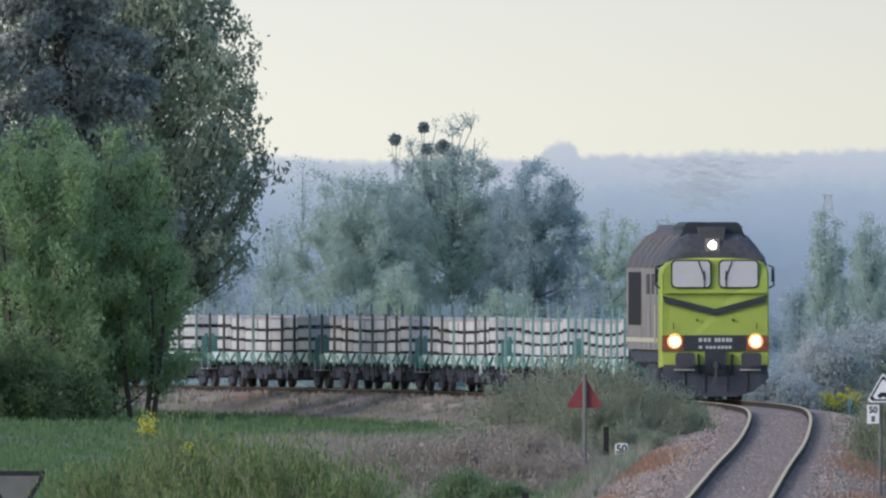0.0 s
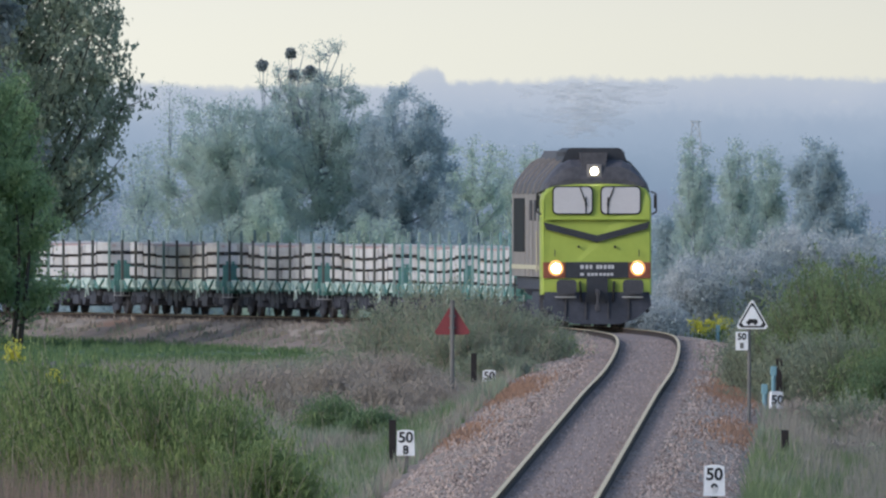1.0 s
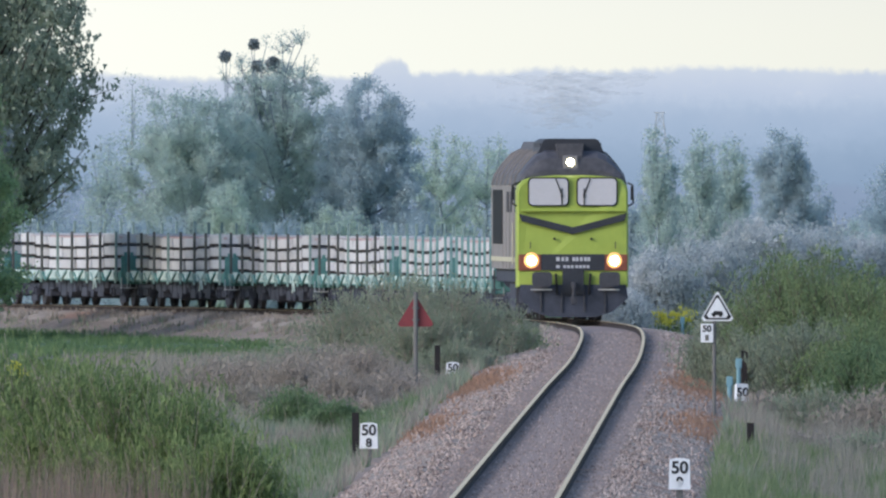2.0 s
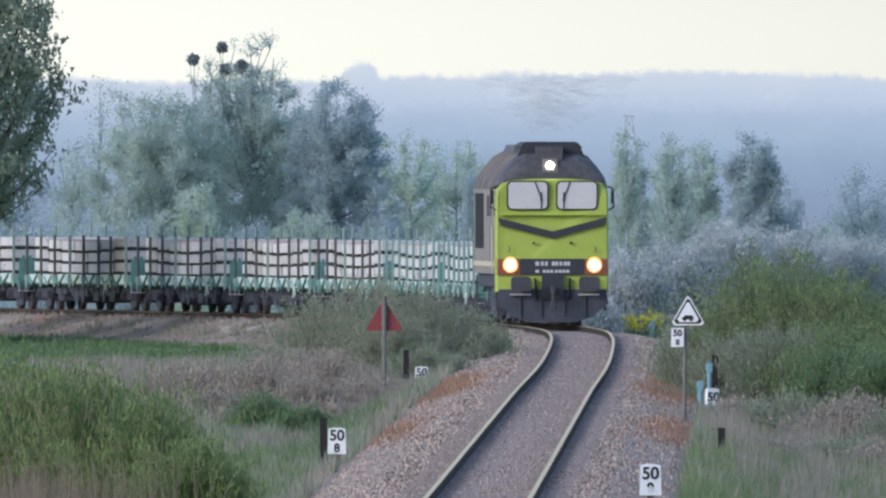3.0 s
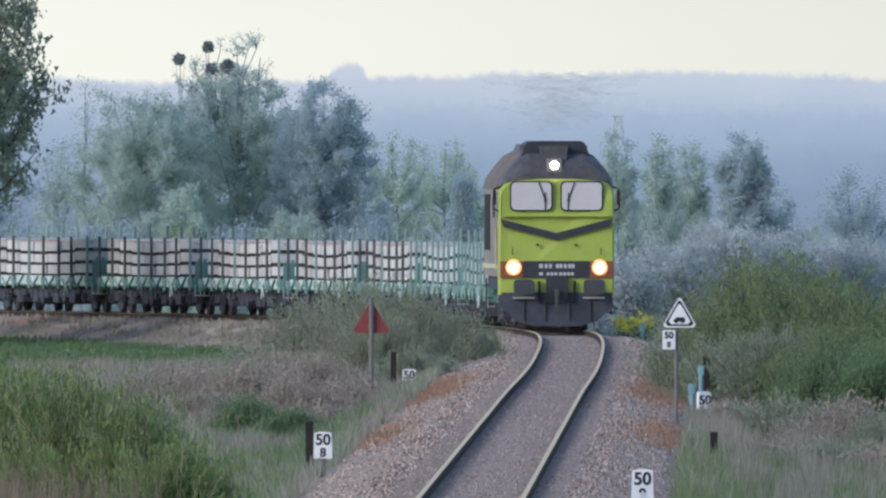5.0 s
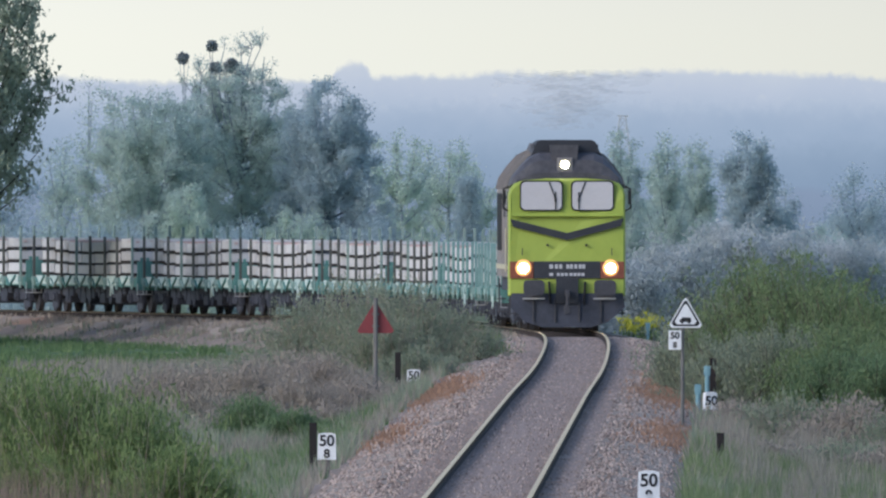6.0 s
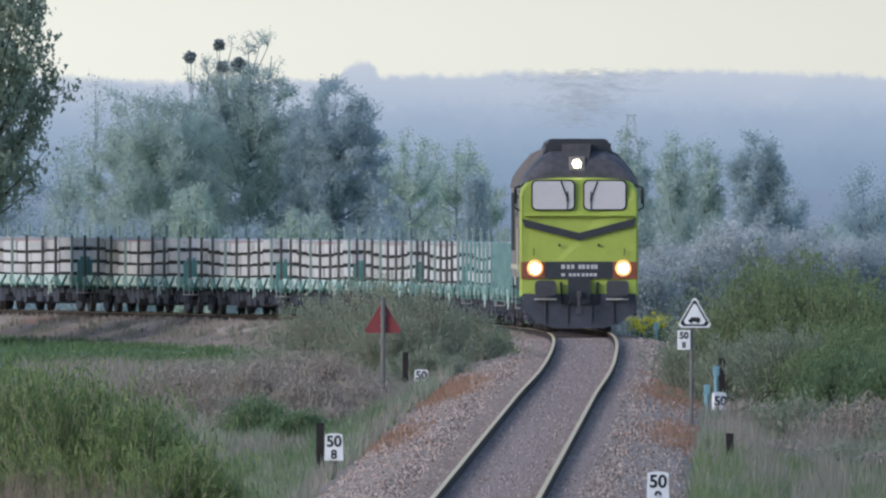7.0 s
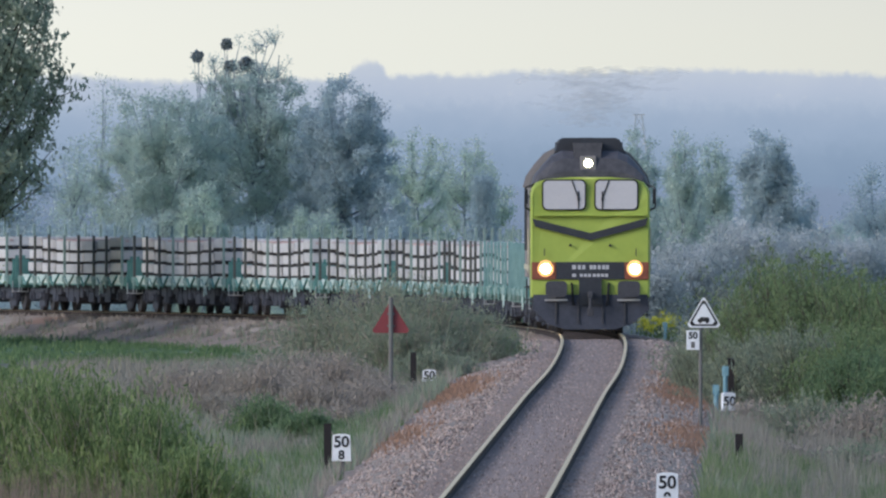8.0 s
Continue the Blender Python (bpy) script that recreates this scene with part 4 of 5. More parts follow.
post_piece("marker_post", "short dark tarred wooden marker post", 5.72, 808, -0.95, 0.55, 0.13, "darkpost", "marker post")


# ---- plants ----
def leaves(rnd, centres, per, spread, size, upright=1.0, squash=1.0, slim=0.55):
    """Many small pointed leaves in clumps round the centres."""
    n = len(centres) * per
    c = np.repeat(np.array(centres), per, axis=0)
    off = rnd.normal(size=(n, 3)) * spread
    off[:, 2] *= squash
    p = c + off
    u = rnd.normal(size=(n, 3))
    u[:, 2] *= upright
    u /= np.linalg.norm(u, axis=1)[:, None]
    v = np.cross(u, rnd.normal(size=(n, 3)))
    v /= np.linalg.norm(v, axis=1)[:, None] + 1e-9
    sz = size * rnd.uniform(0.6, 1.4, (n, 1))
    u, v = u * sz, v * sz * slim
    verts = np.empty((n, 3, 3))
    verts[:, 0], verts[:, 1], verts[:, 2] = p - u * 1.15, p + u * 0.6 + v * 1.15, p + u * 0.85 - v * 1.15
    faces = np.arange(n * 3).reshape(-1, 3)
    return verts.reshape(-1, 3), faces


def limb(bm, a, b, r0, r1, rnd, bend=0.12, n=6, steps=4):
    a, b = Vector(a), Vector(b)
    length = (b - a).length
    mid = [a.lerp(b, i / steps) + Vector(rnd.normal(size=3)) * length * bend * (0.0 if i in (0, steps) else 0.5) for i in range(steps + 1)]
    for i in range(steps):
        cyl(bm, mid[i], mid[i + 1], r0 + (r1 - r0) * i / steps, r0 + (r1 - r0) * (i + 1) / steps, n)
    return mid


def crown_points(rnd, n, cx, cz, rx, rz, shape, seed, hollow=0.55):
    """Clump centres on the lobes of an uneven crown."""
    lobes = []
    count = max(9, int(14 + 3 * rx + 3 * rz))
    for k in range(count):
        d = rnd.normal(size=3)
        d /= np.linalg.norm(d)
        q = rnd.uniform(0.35, 0.82)
        lz = d[2] * rz * q * 1.08 if rz < 1.8 * rx else rnd.uniform(-0.92, 0.86) * rz
        lobes.append((d[0] * rx * q, d[1] * rx * q, lz, rnd.uniform(0.38, 0.60)))
    small = min(rx, rz)
    lobes += [(0, 0, rz - 0.42 * small, 0.36), (0.2 * rx, 0, rz - 0.75 * small, 0.42), (-0.25 * rx, 0, rz - 0.8 * small, 0.42)]
    pts = []
    while len(pts) < n:
        lx, ly, lz, lr = lobes[rnd.randint(len(lobes))]
        d = rnd.normal(size=3)
        d /= np.linalg.norm(d)
        k = rnd.uniform(hollow, 1.0) ** 0.6 * (0.85 + 0.3 * noise.noise((d[0] * 3 + seed + lx, d[1] * 3, d[2] * 3 + lz)))
        x, y, z = lx + d[0] * k * lr * small, ly + d[1] * k * lr * small, lz + d[2] * k * lr * small * (1.15 if shape != "cone" else 0.5)
        t = min(1.0, max(0.0, (z + rz) / (2 * rz)))
        if shape == "cone":
            f = max(0.05, 1.2 * (1 - t)) * (0.75 + 0.25 * math.sin(t * 34))
            x, y = x * f * 1.25, y * f * 1.25
        elif shape == "column":
            f = 0.75 + 0.35 * math.sin(math.pi * min(1, t * 1.1))
            x, y = x * f, y * f
        elif shape == "round":
            f = 1.06 if t > 0.45 else 0.80 + 0.58 * t
            x, y = x * f, y * f
        elif shape == "egg":
            f = 1.12 - 0.45 * t
            x, y = x * f, y * f
        pts.append((cx + x, y, cz + z))
    return pts


def shoots(kind, label, x, y, foot, top, r, leafmat, n, per, size, seed, bark="twig", fan=0.55, low=0.25, upright=2.4, slim=0.3):
    """A bush of many thin stems fanning out from the ground, with narrow leaves along them."""
    rnd = np.random.RandomState(seed)
    ob = empty(kind, pose(x, y, foot))
    tagged(ob, label, "bush")
    h = top - foot
    bm_v, bm_f, centres = [], [], []
    for k in range(n):
        bx, by = rnd.normal() * r * 0.45, rnd.normal() * r * 0.45
        ln = h * rnd.uniform(0.55, 1.0) * (1.0 - 0.28 * min(1.5, abs(bx) / r))
        tx, ty = bx + (bx * fan + rnd.normal() * 0.14 * ln), by + rnd.normal() * 0.2 * ln
        sag = rnd.uniform(0.0, 0.18) * ln
        prev = None
        for j in range(5):
            t = j / 4
            c = np.array((bx + (tx - bx) * t * t, by + (ty - by) * t * t, -0.1 + (ln - sag * t * t * t) * t))
            w = 0.011 * (1 - 0.8 * t) + 0.003
            i0 = len(bm_v)
            bm_v += [tuple(c + (-w, 0, 0)), tuple(c + (w * 0.5, w * 0.8, 0)), tuple(c + (w * 0.5, -w * 0.8, 0))]
            if prev is not None:
                for q in range(3):
                    bm_f.append((prev + q, prev + (q + 1) % 3, i0 + (q + 1) % 3, i0 + q))
            prev = i0
            if t >= low:
                centres.append(tuple(c))
                if j < 4:
                    t2 = t + 0.125
                    centres.append((bx + (tx - bx) * t2 * t2, by + (ty - by) * t2 * t2, (ln - sag * t2 ** 3) * t2))
    tagged(from_arrays("stem_clump", bm_v, bm_f, M[bark], ob), "many thin stems", kind="stuff")
    v, f = leaves(rnd, centres, per, 0.08, size * 1.15, upright, 1.0, slim)
    from_arrays("foliage", v.tolist(), f.tolist(), M[leafmat], ob)
    return ob


def tubes(name, segs, material, parent):
    """Four-sided tapered branches; each row: two ends and two radii."""
    q = np.array(segs)
    a, b = q[:, 0:3], q[:, 3:6]
    d = b - a
    d /= np.linalg.norm(d, axis=1)[:, None] + 1e-9
    side = np.where(np.abs(d[:, 2:3]) > 0.9, np.array((1.0, 0, 0)), np.array((0, 0, 1.0)))
    u = np.cross(d, side)
    u /= np.linalg.norm(u, axis=1)[:, None] + 1e-9
    w = np.cross(d, u)
    v = np.empty((len(q), 8, 3))
    for k, (cu, cw) in enumerate(((1, 0), (0, 1), (-1, 0), (0, -1))):
        v[:, k] = a + (u * cu + w * cw) * q[:, 6:7]
        v[:, 4 + k] = b + (u * cu + w * cw) * q[:, 7:8]
    f = [tuple(8 * i + c for c in quad) for i in range(len(q)) for quad in ((0, 1, 5, 4), (1, 2, 6, 5), (2, 3, 7, 6), (3, 0, 4, 7))]
    return from_arrays(name, v.reshape(-1, 3).tolist(), f, material, parent)


def bough(segs, a, c, b, r0, r1, steps):
    """A curved branch from a towards c and on to b; gives its points."""
    pts = []
    for i in range(steps + 1):
        t = i / steps
        pts.append(a * (1 - t) ** 2 + c * 2 * t * (1 - t) + b * t * t)
    for i in range(steps):
        segs.append((*pts[i], *pts[i + 1], r0 + (r1 - r0) * i / steps, r0 + (r1 - r0) * (i + 1) / steps))
    return pts


OUTLINES = {
    "round": ((0.0, 0.15, 0.4, 0.65, 0.85, 0.95, 1.0), (0.85, 0.97, 1.0, 1.0, 0.86, 0.66, 0.36)),
    "egg": ((0.0, 0.15, 0.35, 0.6, 0.8, 0.93, 1.0), (0.75, 0.97, 1.0, 0.92, 0.72, 0.5, 0.25)),
    "column": ((0.0, 0.2, 0.5, 0.75, 0.92, 1.0), (0.9, 1.0, 1.0, 0.82, 0.55, 0.2)),
    "cone": ((0.0, 0.1, 0.5, 0.8, 1.0), (0.85, 1.0, 0.58, 0.26, 0.03)),
}


def tree(kind, label, x, y, foot, top, low, rx, leafmat, clumps, per, size, seed, shape="egg", bark="bark", lean=0.0, spread=0.22, bare=0, stems=1, upright=1.0, shoot=0.46, rise=0.3):
    """A tapered trunk, boughs that reach an uneven outline between the heights low and top, side shoots, and leaves in clumps along them."""
    rnd = np.random.RandomState(seed)
    ob = empty(kind, pose(x, y, foot))
    tagged(ob, label, "bush" if "bush" in kind or "shrub" in kind else "tree")
    h, lo = top - foot, low - foot
    r0 = 0.022 * h + 0.03
    segs, pts = [], []
    for q in range(stems):
        dx = 0.0 if stems == 1 else rnd.uniform(-0.4, 0.4) * rx
        base, head = np.array((dx * 0.5, 0, -0.3)), np.array((lean + dx * 1.3, rnd.uniform(-0.2, 0.2), h * (0.97 if shape == "cone" else 0.80)))
        bough(segs, base, (base + head) / 2 + rnd.normal(size=3) * (0.25, 0.25, 0), head, r0 / math.sqrt(stems), r0 * 0.12, 7)
    n = max(12, clumps // (17 if bark == "farbark" else 31))
    for k in range(n):
        t = ((k + rnd.uniform(0, 1)) / n) ** 0.85
        a = k * 2.39996 + rnd.uniform(-0.4, 0.4)
        reach = rx * float(np.interp(t, *OUTLINES[shape])) * (0.86 + 0.34 * noise.noise((math.cos(a) * 1.4 + seed, math.sin(a) * 1.4, t * 3.1))) * rnd.uniform(0.95, 1.14)
        z = lo + t * (h - lo)
        if shape == "cone":
            start, end = np.array((lean * t, 0, z)), np.array((lean * t + math.cos(a) * reach, math.sin(a) * reach, z - 0.22 * reach))
            ctrl = (start + end) / 2 + (0, 0, 0.12 * reach)
        else:
            end = np.array((lean + math.cos(a) * reach, math.sin(a) * reach, z))
            zb = max(0.05 if stems > 1 else 0.16 * h, min(z - reach * rnd.uniform(0.7, 1.3) * 2 * rise - 0.3, 0.74 * h))
            if end[2] < zb:
                zb = end[2]
            f = zb / h
            start = np.array((lean * f + (end[0] * 0.12 if stems > 1 else 0), 0, zb))
            ctrl = start + (end - start) * (0.62, 0.62, 0.30)
        line = bough(segs, start, ctrl, end, r0 * (0.17 if bark == "farbark" else 0.20), 0.010, 6)
        pts += [tuple(p) for p in line[2:]]
        for j in range(8):
            i = rnd.randint(2, 7) if t < 0.9 else rnd.randint(1, 7)
            way = rnd.normal(size=3)
            if shape == "cone":
                way[2] = way[2] * 0.2 - 0.35
            else:
                way[2] = abs(way[2]) * 0.5 + rise * 0.9
            way /= np.linalg.norm(way)
            ln = shoot * max(rx, 0.9) * rnd.uniform(0.35, 1.0) * (0.6 if shape == "cone" else 1.0) * (0.55 + 0.45 * (1 - t))
            tip = line[i] + way * ln
            twig = bough(segs, line[i], line[i] + way * ln * 0.5 + rnd.normal(size=3) * 0.06 * ln, tip, 0.016, 0.006, 3)
            pts += [tuple(p) for p in twig[1:]]
    v, f = leaves(rnd, pts, max(1, int(per * clumps / len(pts))), spread, size, upright)
    if bare:
        tips = []
        for i in range(bare):
            a = rnd.uniform(-1.1, 0.5)
            p0 = np.array((lean + a * rx * 0.4, rnd.uniform(-0.3, 0.3), h * 0.80))
            p1 = np.array((lean + a * rx * 0.8, rnd.uniform(-0.5, 0.5), h * rnd.uniform(0.94, 1.08)))
            mids = bough(segs, p0, (p0 + p1) / 2 + rnd.normal(size=3) * 0.35, p1, 0.034, 0.014, 4)
            for j in range(9):
                b0 = mids[rnd.randint(1, 5)]
                tip = b0 + np.array((rnd.uniform(-0.5, 0.5), rnd.uniform(-0.4, 0.4), rnd.uniform(0.0, 0.65)))
                tips += [tuple(p) for p in bough(segs, b0, (b0 + tip) / 2 + rnd.normal(size=3) * 0.12, tip, 0.016, 0.008, 3)[2:]]
        v2, f2 = leaves(rnd, tips, 26, 0.085, size * 0.85)
        f = np.concatenate([f, f2 + len(v)])
        v = np.concatenate([v, v2])
    tubes("trunk", segs, M[bark], ob)
    from_arrays("crown", v.tolist(), f.tolist(), M[leafmat], ob)
    return ob


def grass_patch(name, label, spots, material, h0, h1, w, seed, bend=0.25):
    """Upright blades; spots: x, y arrays."""
    rnd = np.random.RandomState(seed)
    xs, ys = spots
    n = len(xs)
    zs = np.array([GROUND_AT(a, b) for a, b in zip(xs, ys)])
    h = rnd.uniform(h0, h1, n)
    a = rnd.uniform(0, math.pi, n)
    dx, dy = np.cos(a) * w * rnd.uniform(0.5, 1.5, n), np.sin(a) * w
    tx, ty = rnd.normal(size=n) * bend * h, rnd.normal(size=n) * bend * h
    v = np.empty((n, 3, 3))
    v[:, 0] = np.stack([xs - dx, ys - dy, zs - 0.05], 1)
    v[:, 1] = np.stack([xs + dx, ys + dy, zs - 0.05], 1)
    v[:, 2] = np.stack([xs + tx, ys + ty, zs + h], 1)
    ob = from_arrays(name, v.reshape(-1, 3).tolist(), np.arange(n * 3).reshape(-1, 3).tolist(), M[material])
    return tagged(ob, label, "grass", kind="stuff")


def GROUND_AT(x, y):
    """Height of the ground or of the bank at a place."""
    i = int(np.clip(np.searchsorted(CY, y), 1, 999))
    o = abs((x - CX[i]) * math.cos(CH[i]))
    b = np.interp(o, [0, 2.4, 2.9, 4.4, 5.4], [-0.3, -0.33, -0.42, -0.95, -1.12]) + track_z(float(CY[i]) - 1000) * 0.8
    b = max(b, np.interp(o, [0, 1.75, 2.6, 3.3, 3.4], [-0.165, -0.17, -0.33, -0.62, -9]) + track_z(float(CY[i]) - 1000))
    return max(ground_z(x, y), b)


def spread_spots(seed, n, x0, x1, y0, y1, clump=0.0, keep=None):
    rnd = np.random.RandomState(seed)
    xs, ys = rnd.uniform(x0, x1, n), rnd.uniform(y0, y1, n)
    if clump:
        k = max(1, int(n * clump))
        cx, cy = rnd.uniform(x0, x1, k), rnd.uniform(y0, y1, k)
        i = rnd.randint(0, k, n)
        xs, ys = cx[i] + rnd.normal(size=n) * 0.12, cy[i] + rnd.normal(size=n) * 0.35
    tx = track_x(ys)
    ok = np.abs(xs - tx) > 2.9
    if keep is not None:
        ok &= keep(xs, ys)
    return xs[ok], ys[ok]


# trees beside the line
tree("alder", "fresh green young alder with several thin stems", -15.5, 1138, -1.0, 7.2, 0.4, 2.4, "leaf_green", 1400, 32, 0.06, 11, "round", stems=4, spread=0.17, upright=2.2)
tree("alder", "fresh green young alder with several thin stems", -14.2, 1136, -1.0, 4.7, 0.4, 1.5, "leaf_green", 420, 34, 0.06, 111, "round", stems=3, spread=0.17, upright=2.2)
tree("alder", "fresh green young alder beside the embankment", -17.4, 1134, -1.0, 7.3, -0.8, 2.6, "leaf_green", 1200, 34, 0.06, 12, "round", stems=3, spread=0.17, upright=2.2)
tree("poplar", "large dark leafing poplar beside the railway", -15.6, 1160, -1.0, 12.9, 3.3, 5.3, "leaf_dark", 5200, 18, 0.084, 13, "egg", spread=0.17, upright=2.6, shoot=0.24, rise=0.6)
tree("spruce", "tall dark spruce among the trees", -16.7, 1147, -1.0, 19.5, 1.0, 3.7, "leaf_spruce", 2400, 30, 0.10, 14, "cone", spread=0.2, shoot=0.3)
tree("spruce", "tall dark spruce among the trees", -19.6, 1143, -1.0, 15.5, -0.6, 3.2, "leaf_spruce", 1200, 30, 0.10, 15, "cone", spread=0.2, shoot=0.3)
for k, (x, y, tp, r) in enumerate(((-17.9, 1120, 1.3, 1.6), (-16.4, 1124, 0.7, 1.2), (-19.5, 1118, 2.0, 1.6))):
    tree("elder_bush", "dark green elder bush under the trees", x, y, -1.1, tp, -1.0, r, "leaf_bank", 300, 34, 0.07, 16 + k, "round", stems=4)

# wood behind the train
F2 = 1480
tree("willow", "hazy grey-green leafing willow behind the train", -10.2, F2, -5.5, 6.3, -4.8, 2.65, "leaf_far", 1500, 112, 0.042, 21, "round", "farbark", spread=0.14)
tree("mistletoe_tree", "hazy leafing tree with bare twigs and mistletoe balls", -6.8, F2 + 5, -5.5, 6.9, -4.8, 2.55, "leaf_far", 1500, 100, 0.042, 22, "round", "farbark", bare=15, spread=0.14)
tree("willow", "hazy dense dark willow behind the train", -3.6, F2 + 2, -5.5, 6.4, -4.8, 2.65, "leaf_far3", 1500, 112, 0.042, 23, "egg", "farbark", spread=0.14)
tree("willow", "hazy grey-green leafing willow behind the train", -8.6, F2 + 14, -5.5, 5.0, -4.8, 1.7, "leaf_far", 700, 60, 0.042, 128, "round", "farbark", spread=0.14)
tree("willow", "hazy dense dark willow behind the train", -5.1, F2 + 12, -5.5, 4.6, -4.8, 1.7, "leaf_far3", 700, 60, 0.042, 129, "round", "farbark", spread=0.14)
tree("willow_bush", "leafing willow bush behind the train, coloured pale for haze", -8.7, F2 - 20, -4.0, 2.7, -3.4, 1.3, "leaf_far2", 420, 60, 0.042, 24, "egg", "farbark", stems=3, spread=0.14)
tree("willow_bush", "leafing willow bush behind the train, coloured pale for haze", -4.7, F2 - 20, -4.0, 2.1, -3.4, 1.4, "leaf_far2", 380, 60, 0.042, 25, "round", "farbark", stems=3, spread=0.14)
tree("willow_bush", "willow bush behind the train, coloured hazy grey-green", -6.9, F2 - 16, -4.0, 1.5, -3.4, 1.5, "leaf_far3", 380, 60, 0.042, 124, "round", "farbark", stems=3)
tree("willow_bush", "willow bush behind the train, coloured hazy grey-green", -11.6, F2 - 16, -4.0, 1.6, -3.4, 1.6, "leaf_far3", 380, 60, 0.042, 125, "round", "farbark", stems=3)
tree("willow_bush", "willow bush behind the train, coloured hazy grey-green", -2.4, F2 - 10, -4.0, 1.4, -3.4, 1.5, "leaf_far3", 380, 60, 0.042, 126, "round", "farbark", stems=3)
tree("birch", "airy birch in young leaf, coloured pale for haze", -1.1, 1600, -5.5, 4.6, -5.0, 1.7, "leaf_far2", 700, 46, 0.042, 26, "round", "farbark", spread=0.14)
tree("birch", "airy birch in young leaf, coloured pale for haze", 0.8, 1610, -5.5, 4.5, -5.0, 1.7, "leaf_far2", 700, 46, 0.042, 27, "round", "farbark", spread=0.14)
tree("birch", "airy birch in young leaf, coloured pale for haze", 2.1, 1606, -5.5, 3.2, -5.0, 1.0, "leaf_far2", 360, 46, 0.042, 227, "egg", "farbark", spread=0.14)
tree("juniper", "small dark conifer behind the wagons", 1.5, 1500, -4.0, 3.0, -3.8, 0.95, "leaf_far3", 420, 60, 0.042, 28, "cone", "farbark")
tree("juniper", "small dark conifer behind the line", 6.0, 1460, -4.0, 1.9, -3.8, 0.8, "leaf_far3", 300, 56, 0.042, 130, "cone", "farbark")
tree("poplar", "slender poplar in young leaf, coloured pale for haze", -12.9, 1540, -5.0, 6.6, -4.0, 0.6, "leaf_far2", 150, 24, 0.042, 29, "column", "farbark", rise=0.9)
tree("poplar", "slender poplar in young leaf, coloured pale for haze", -14.0, 1540, -5.0, 4.3, -4.5, 1.2, "leaf_far", 380, 44, 0.042, 30, "column", "farbark", rise=0.8)
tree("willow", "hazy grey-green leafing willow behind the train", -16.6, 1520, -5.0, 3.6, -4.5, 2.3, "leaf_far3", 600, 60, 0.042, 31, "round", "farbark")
tree("willow_bush", "willow bush behind the train, coloured hazy grey-green", -14.4, 1500, -4.0, 1.2, -3.6, 1.9, "leaf_far3", 400, 60, 0.042, 127, "round", "farbark", stems=3)
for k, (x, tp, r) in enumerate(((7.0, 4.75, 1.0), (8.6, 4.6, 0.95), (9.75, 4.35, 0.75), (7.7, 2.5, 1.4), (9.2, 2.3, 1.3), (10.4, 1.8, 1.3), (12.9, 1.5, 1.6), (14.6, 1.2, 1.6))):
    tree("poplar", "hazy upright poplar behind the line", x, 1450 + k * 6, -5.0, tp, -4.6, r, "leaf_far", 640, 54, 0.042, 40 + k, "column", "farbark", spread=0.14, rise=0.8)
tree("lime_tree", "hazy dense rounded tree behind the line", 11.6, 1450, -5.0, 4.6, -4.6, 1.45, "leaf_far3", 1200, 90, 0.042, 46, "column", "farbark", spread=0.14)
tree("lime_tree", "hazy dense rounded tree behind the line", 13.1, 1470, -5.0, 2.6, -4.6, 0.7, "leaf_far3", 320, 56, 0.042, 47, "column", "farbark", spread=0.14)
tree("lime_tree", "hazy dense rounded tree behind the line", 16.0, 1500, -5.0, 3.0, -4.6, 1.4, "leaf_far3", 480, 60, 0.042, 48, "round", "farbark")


rb = random.Random(31)
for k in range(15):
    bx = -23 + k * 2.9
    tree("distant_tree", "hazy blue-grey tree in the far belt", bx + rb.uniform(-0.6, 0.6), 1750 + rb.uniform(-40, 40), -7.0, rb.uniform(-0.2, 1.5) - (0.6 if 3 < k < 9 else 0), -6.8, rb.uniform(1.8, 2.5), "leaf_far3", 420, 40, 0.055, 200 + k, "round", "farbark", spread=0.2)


def mistletoe(x, y, z, r, seed):
    rnd = np.random.RandomState(seed)
    ob = empty("mistletoe_ball", pose(x, y, z))
    tagged(ob, "dark round mistletoe ball in the bare twigs", "mistletoe", group="mistletoe balls in the trees")
    d = rnd.normal(size=(120, 3))
    d /= np.linalg.norm(d, axis=1)[:, None]
    v, f = leaves(rnd, (d * r * rnd.uniform(0.2, 1.0, (120, 1)) ** 0.5).tolist(), 5, 0.03, 0.06)
    from_arrays("foliage", v.tolist(), f.tolist(), M["mistletoe"], ob)
    bm = B()
    for k in range(5):
        cyl(bm, (rnd.uniform(-0.2, 0.2), 0, -2.6), tuple(rnd.normal(size=3) * r * 0.5), 0.014, 0.006, 4)
    part("twig_spray", bm, M["farbark"], ob)


for k, (px, pz, r) in enumerate(((-8.96, 7.5, 0.19), (-7.9, 7.95, 0.19), (-7.75, 7.15, 0.21), (-7.19, 7.25, 0.23), (-8.45, 6.35, 0.13))):
    mistletoe(px, F2 + 5, pz, r, 70 + k)
mistletoe(-1.22, 1600, 3.0, 0.15, 78)



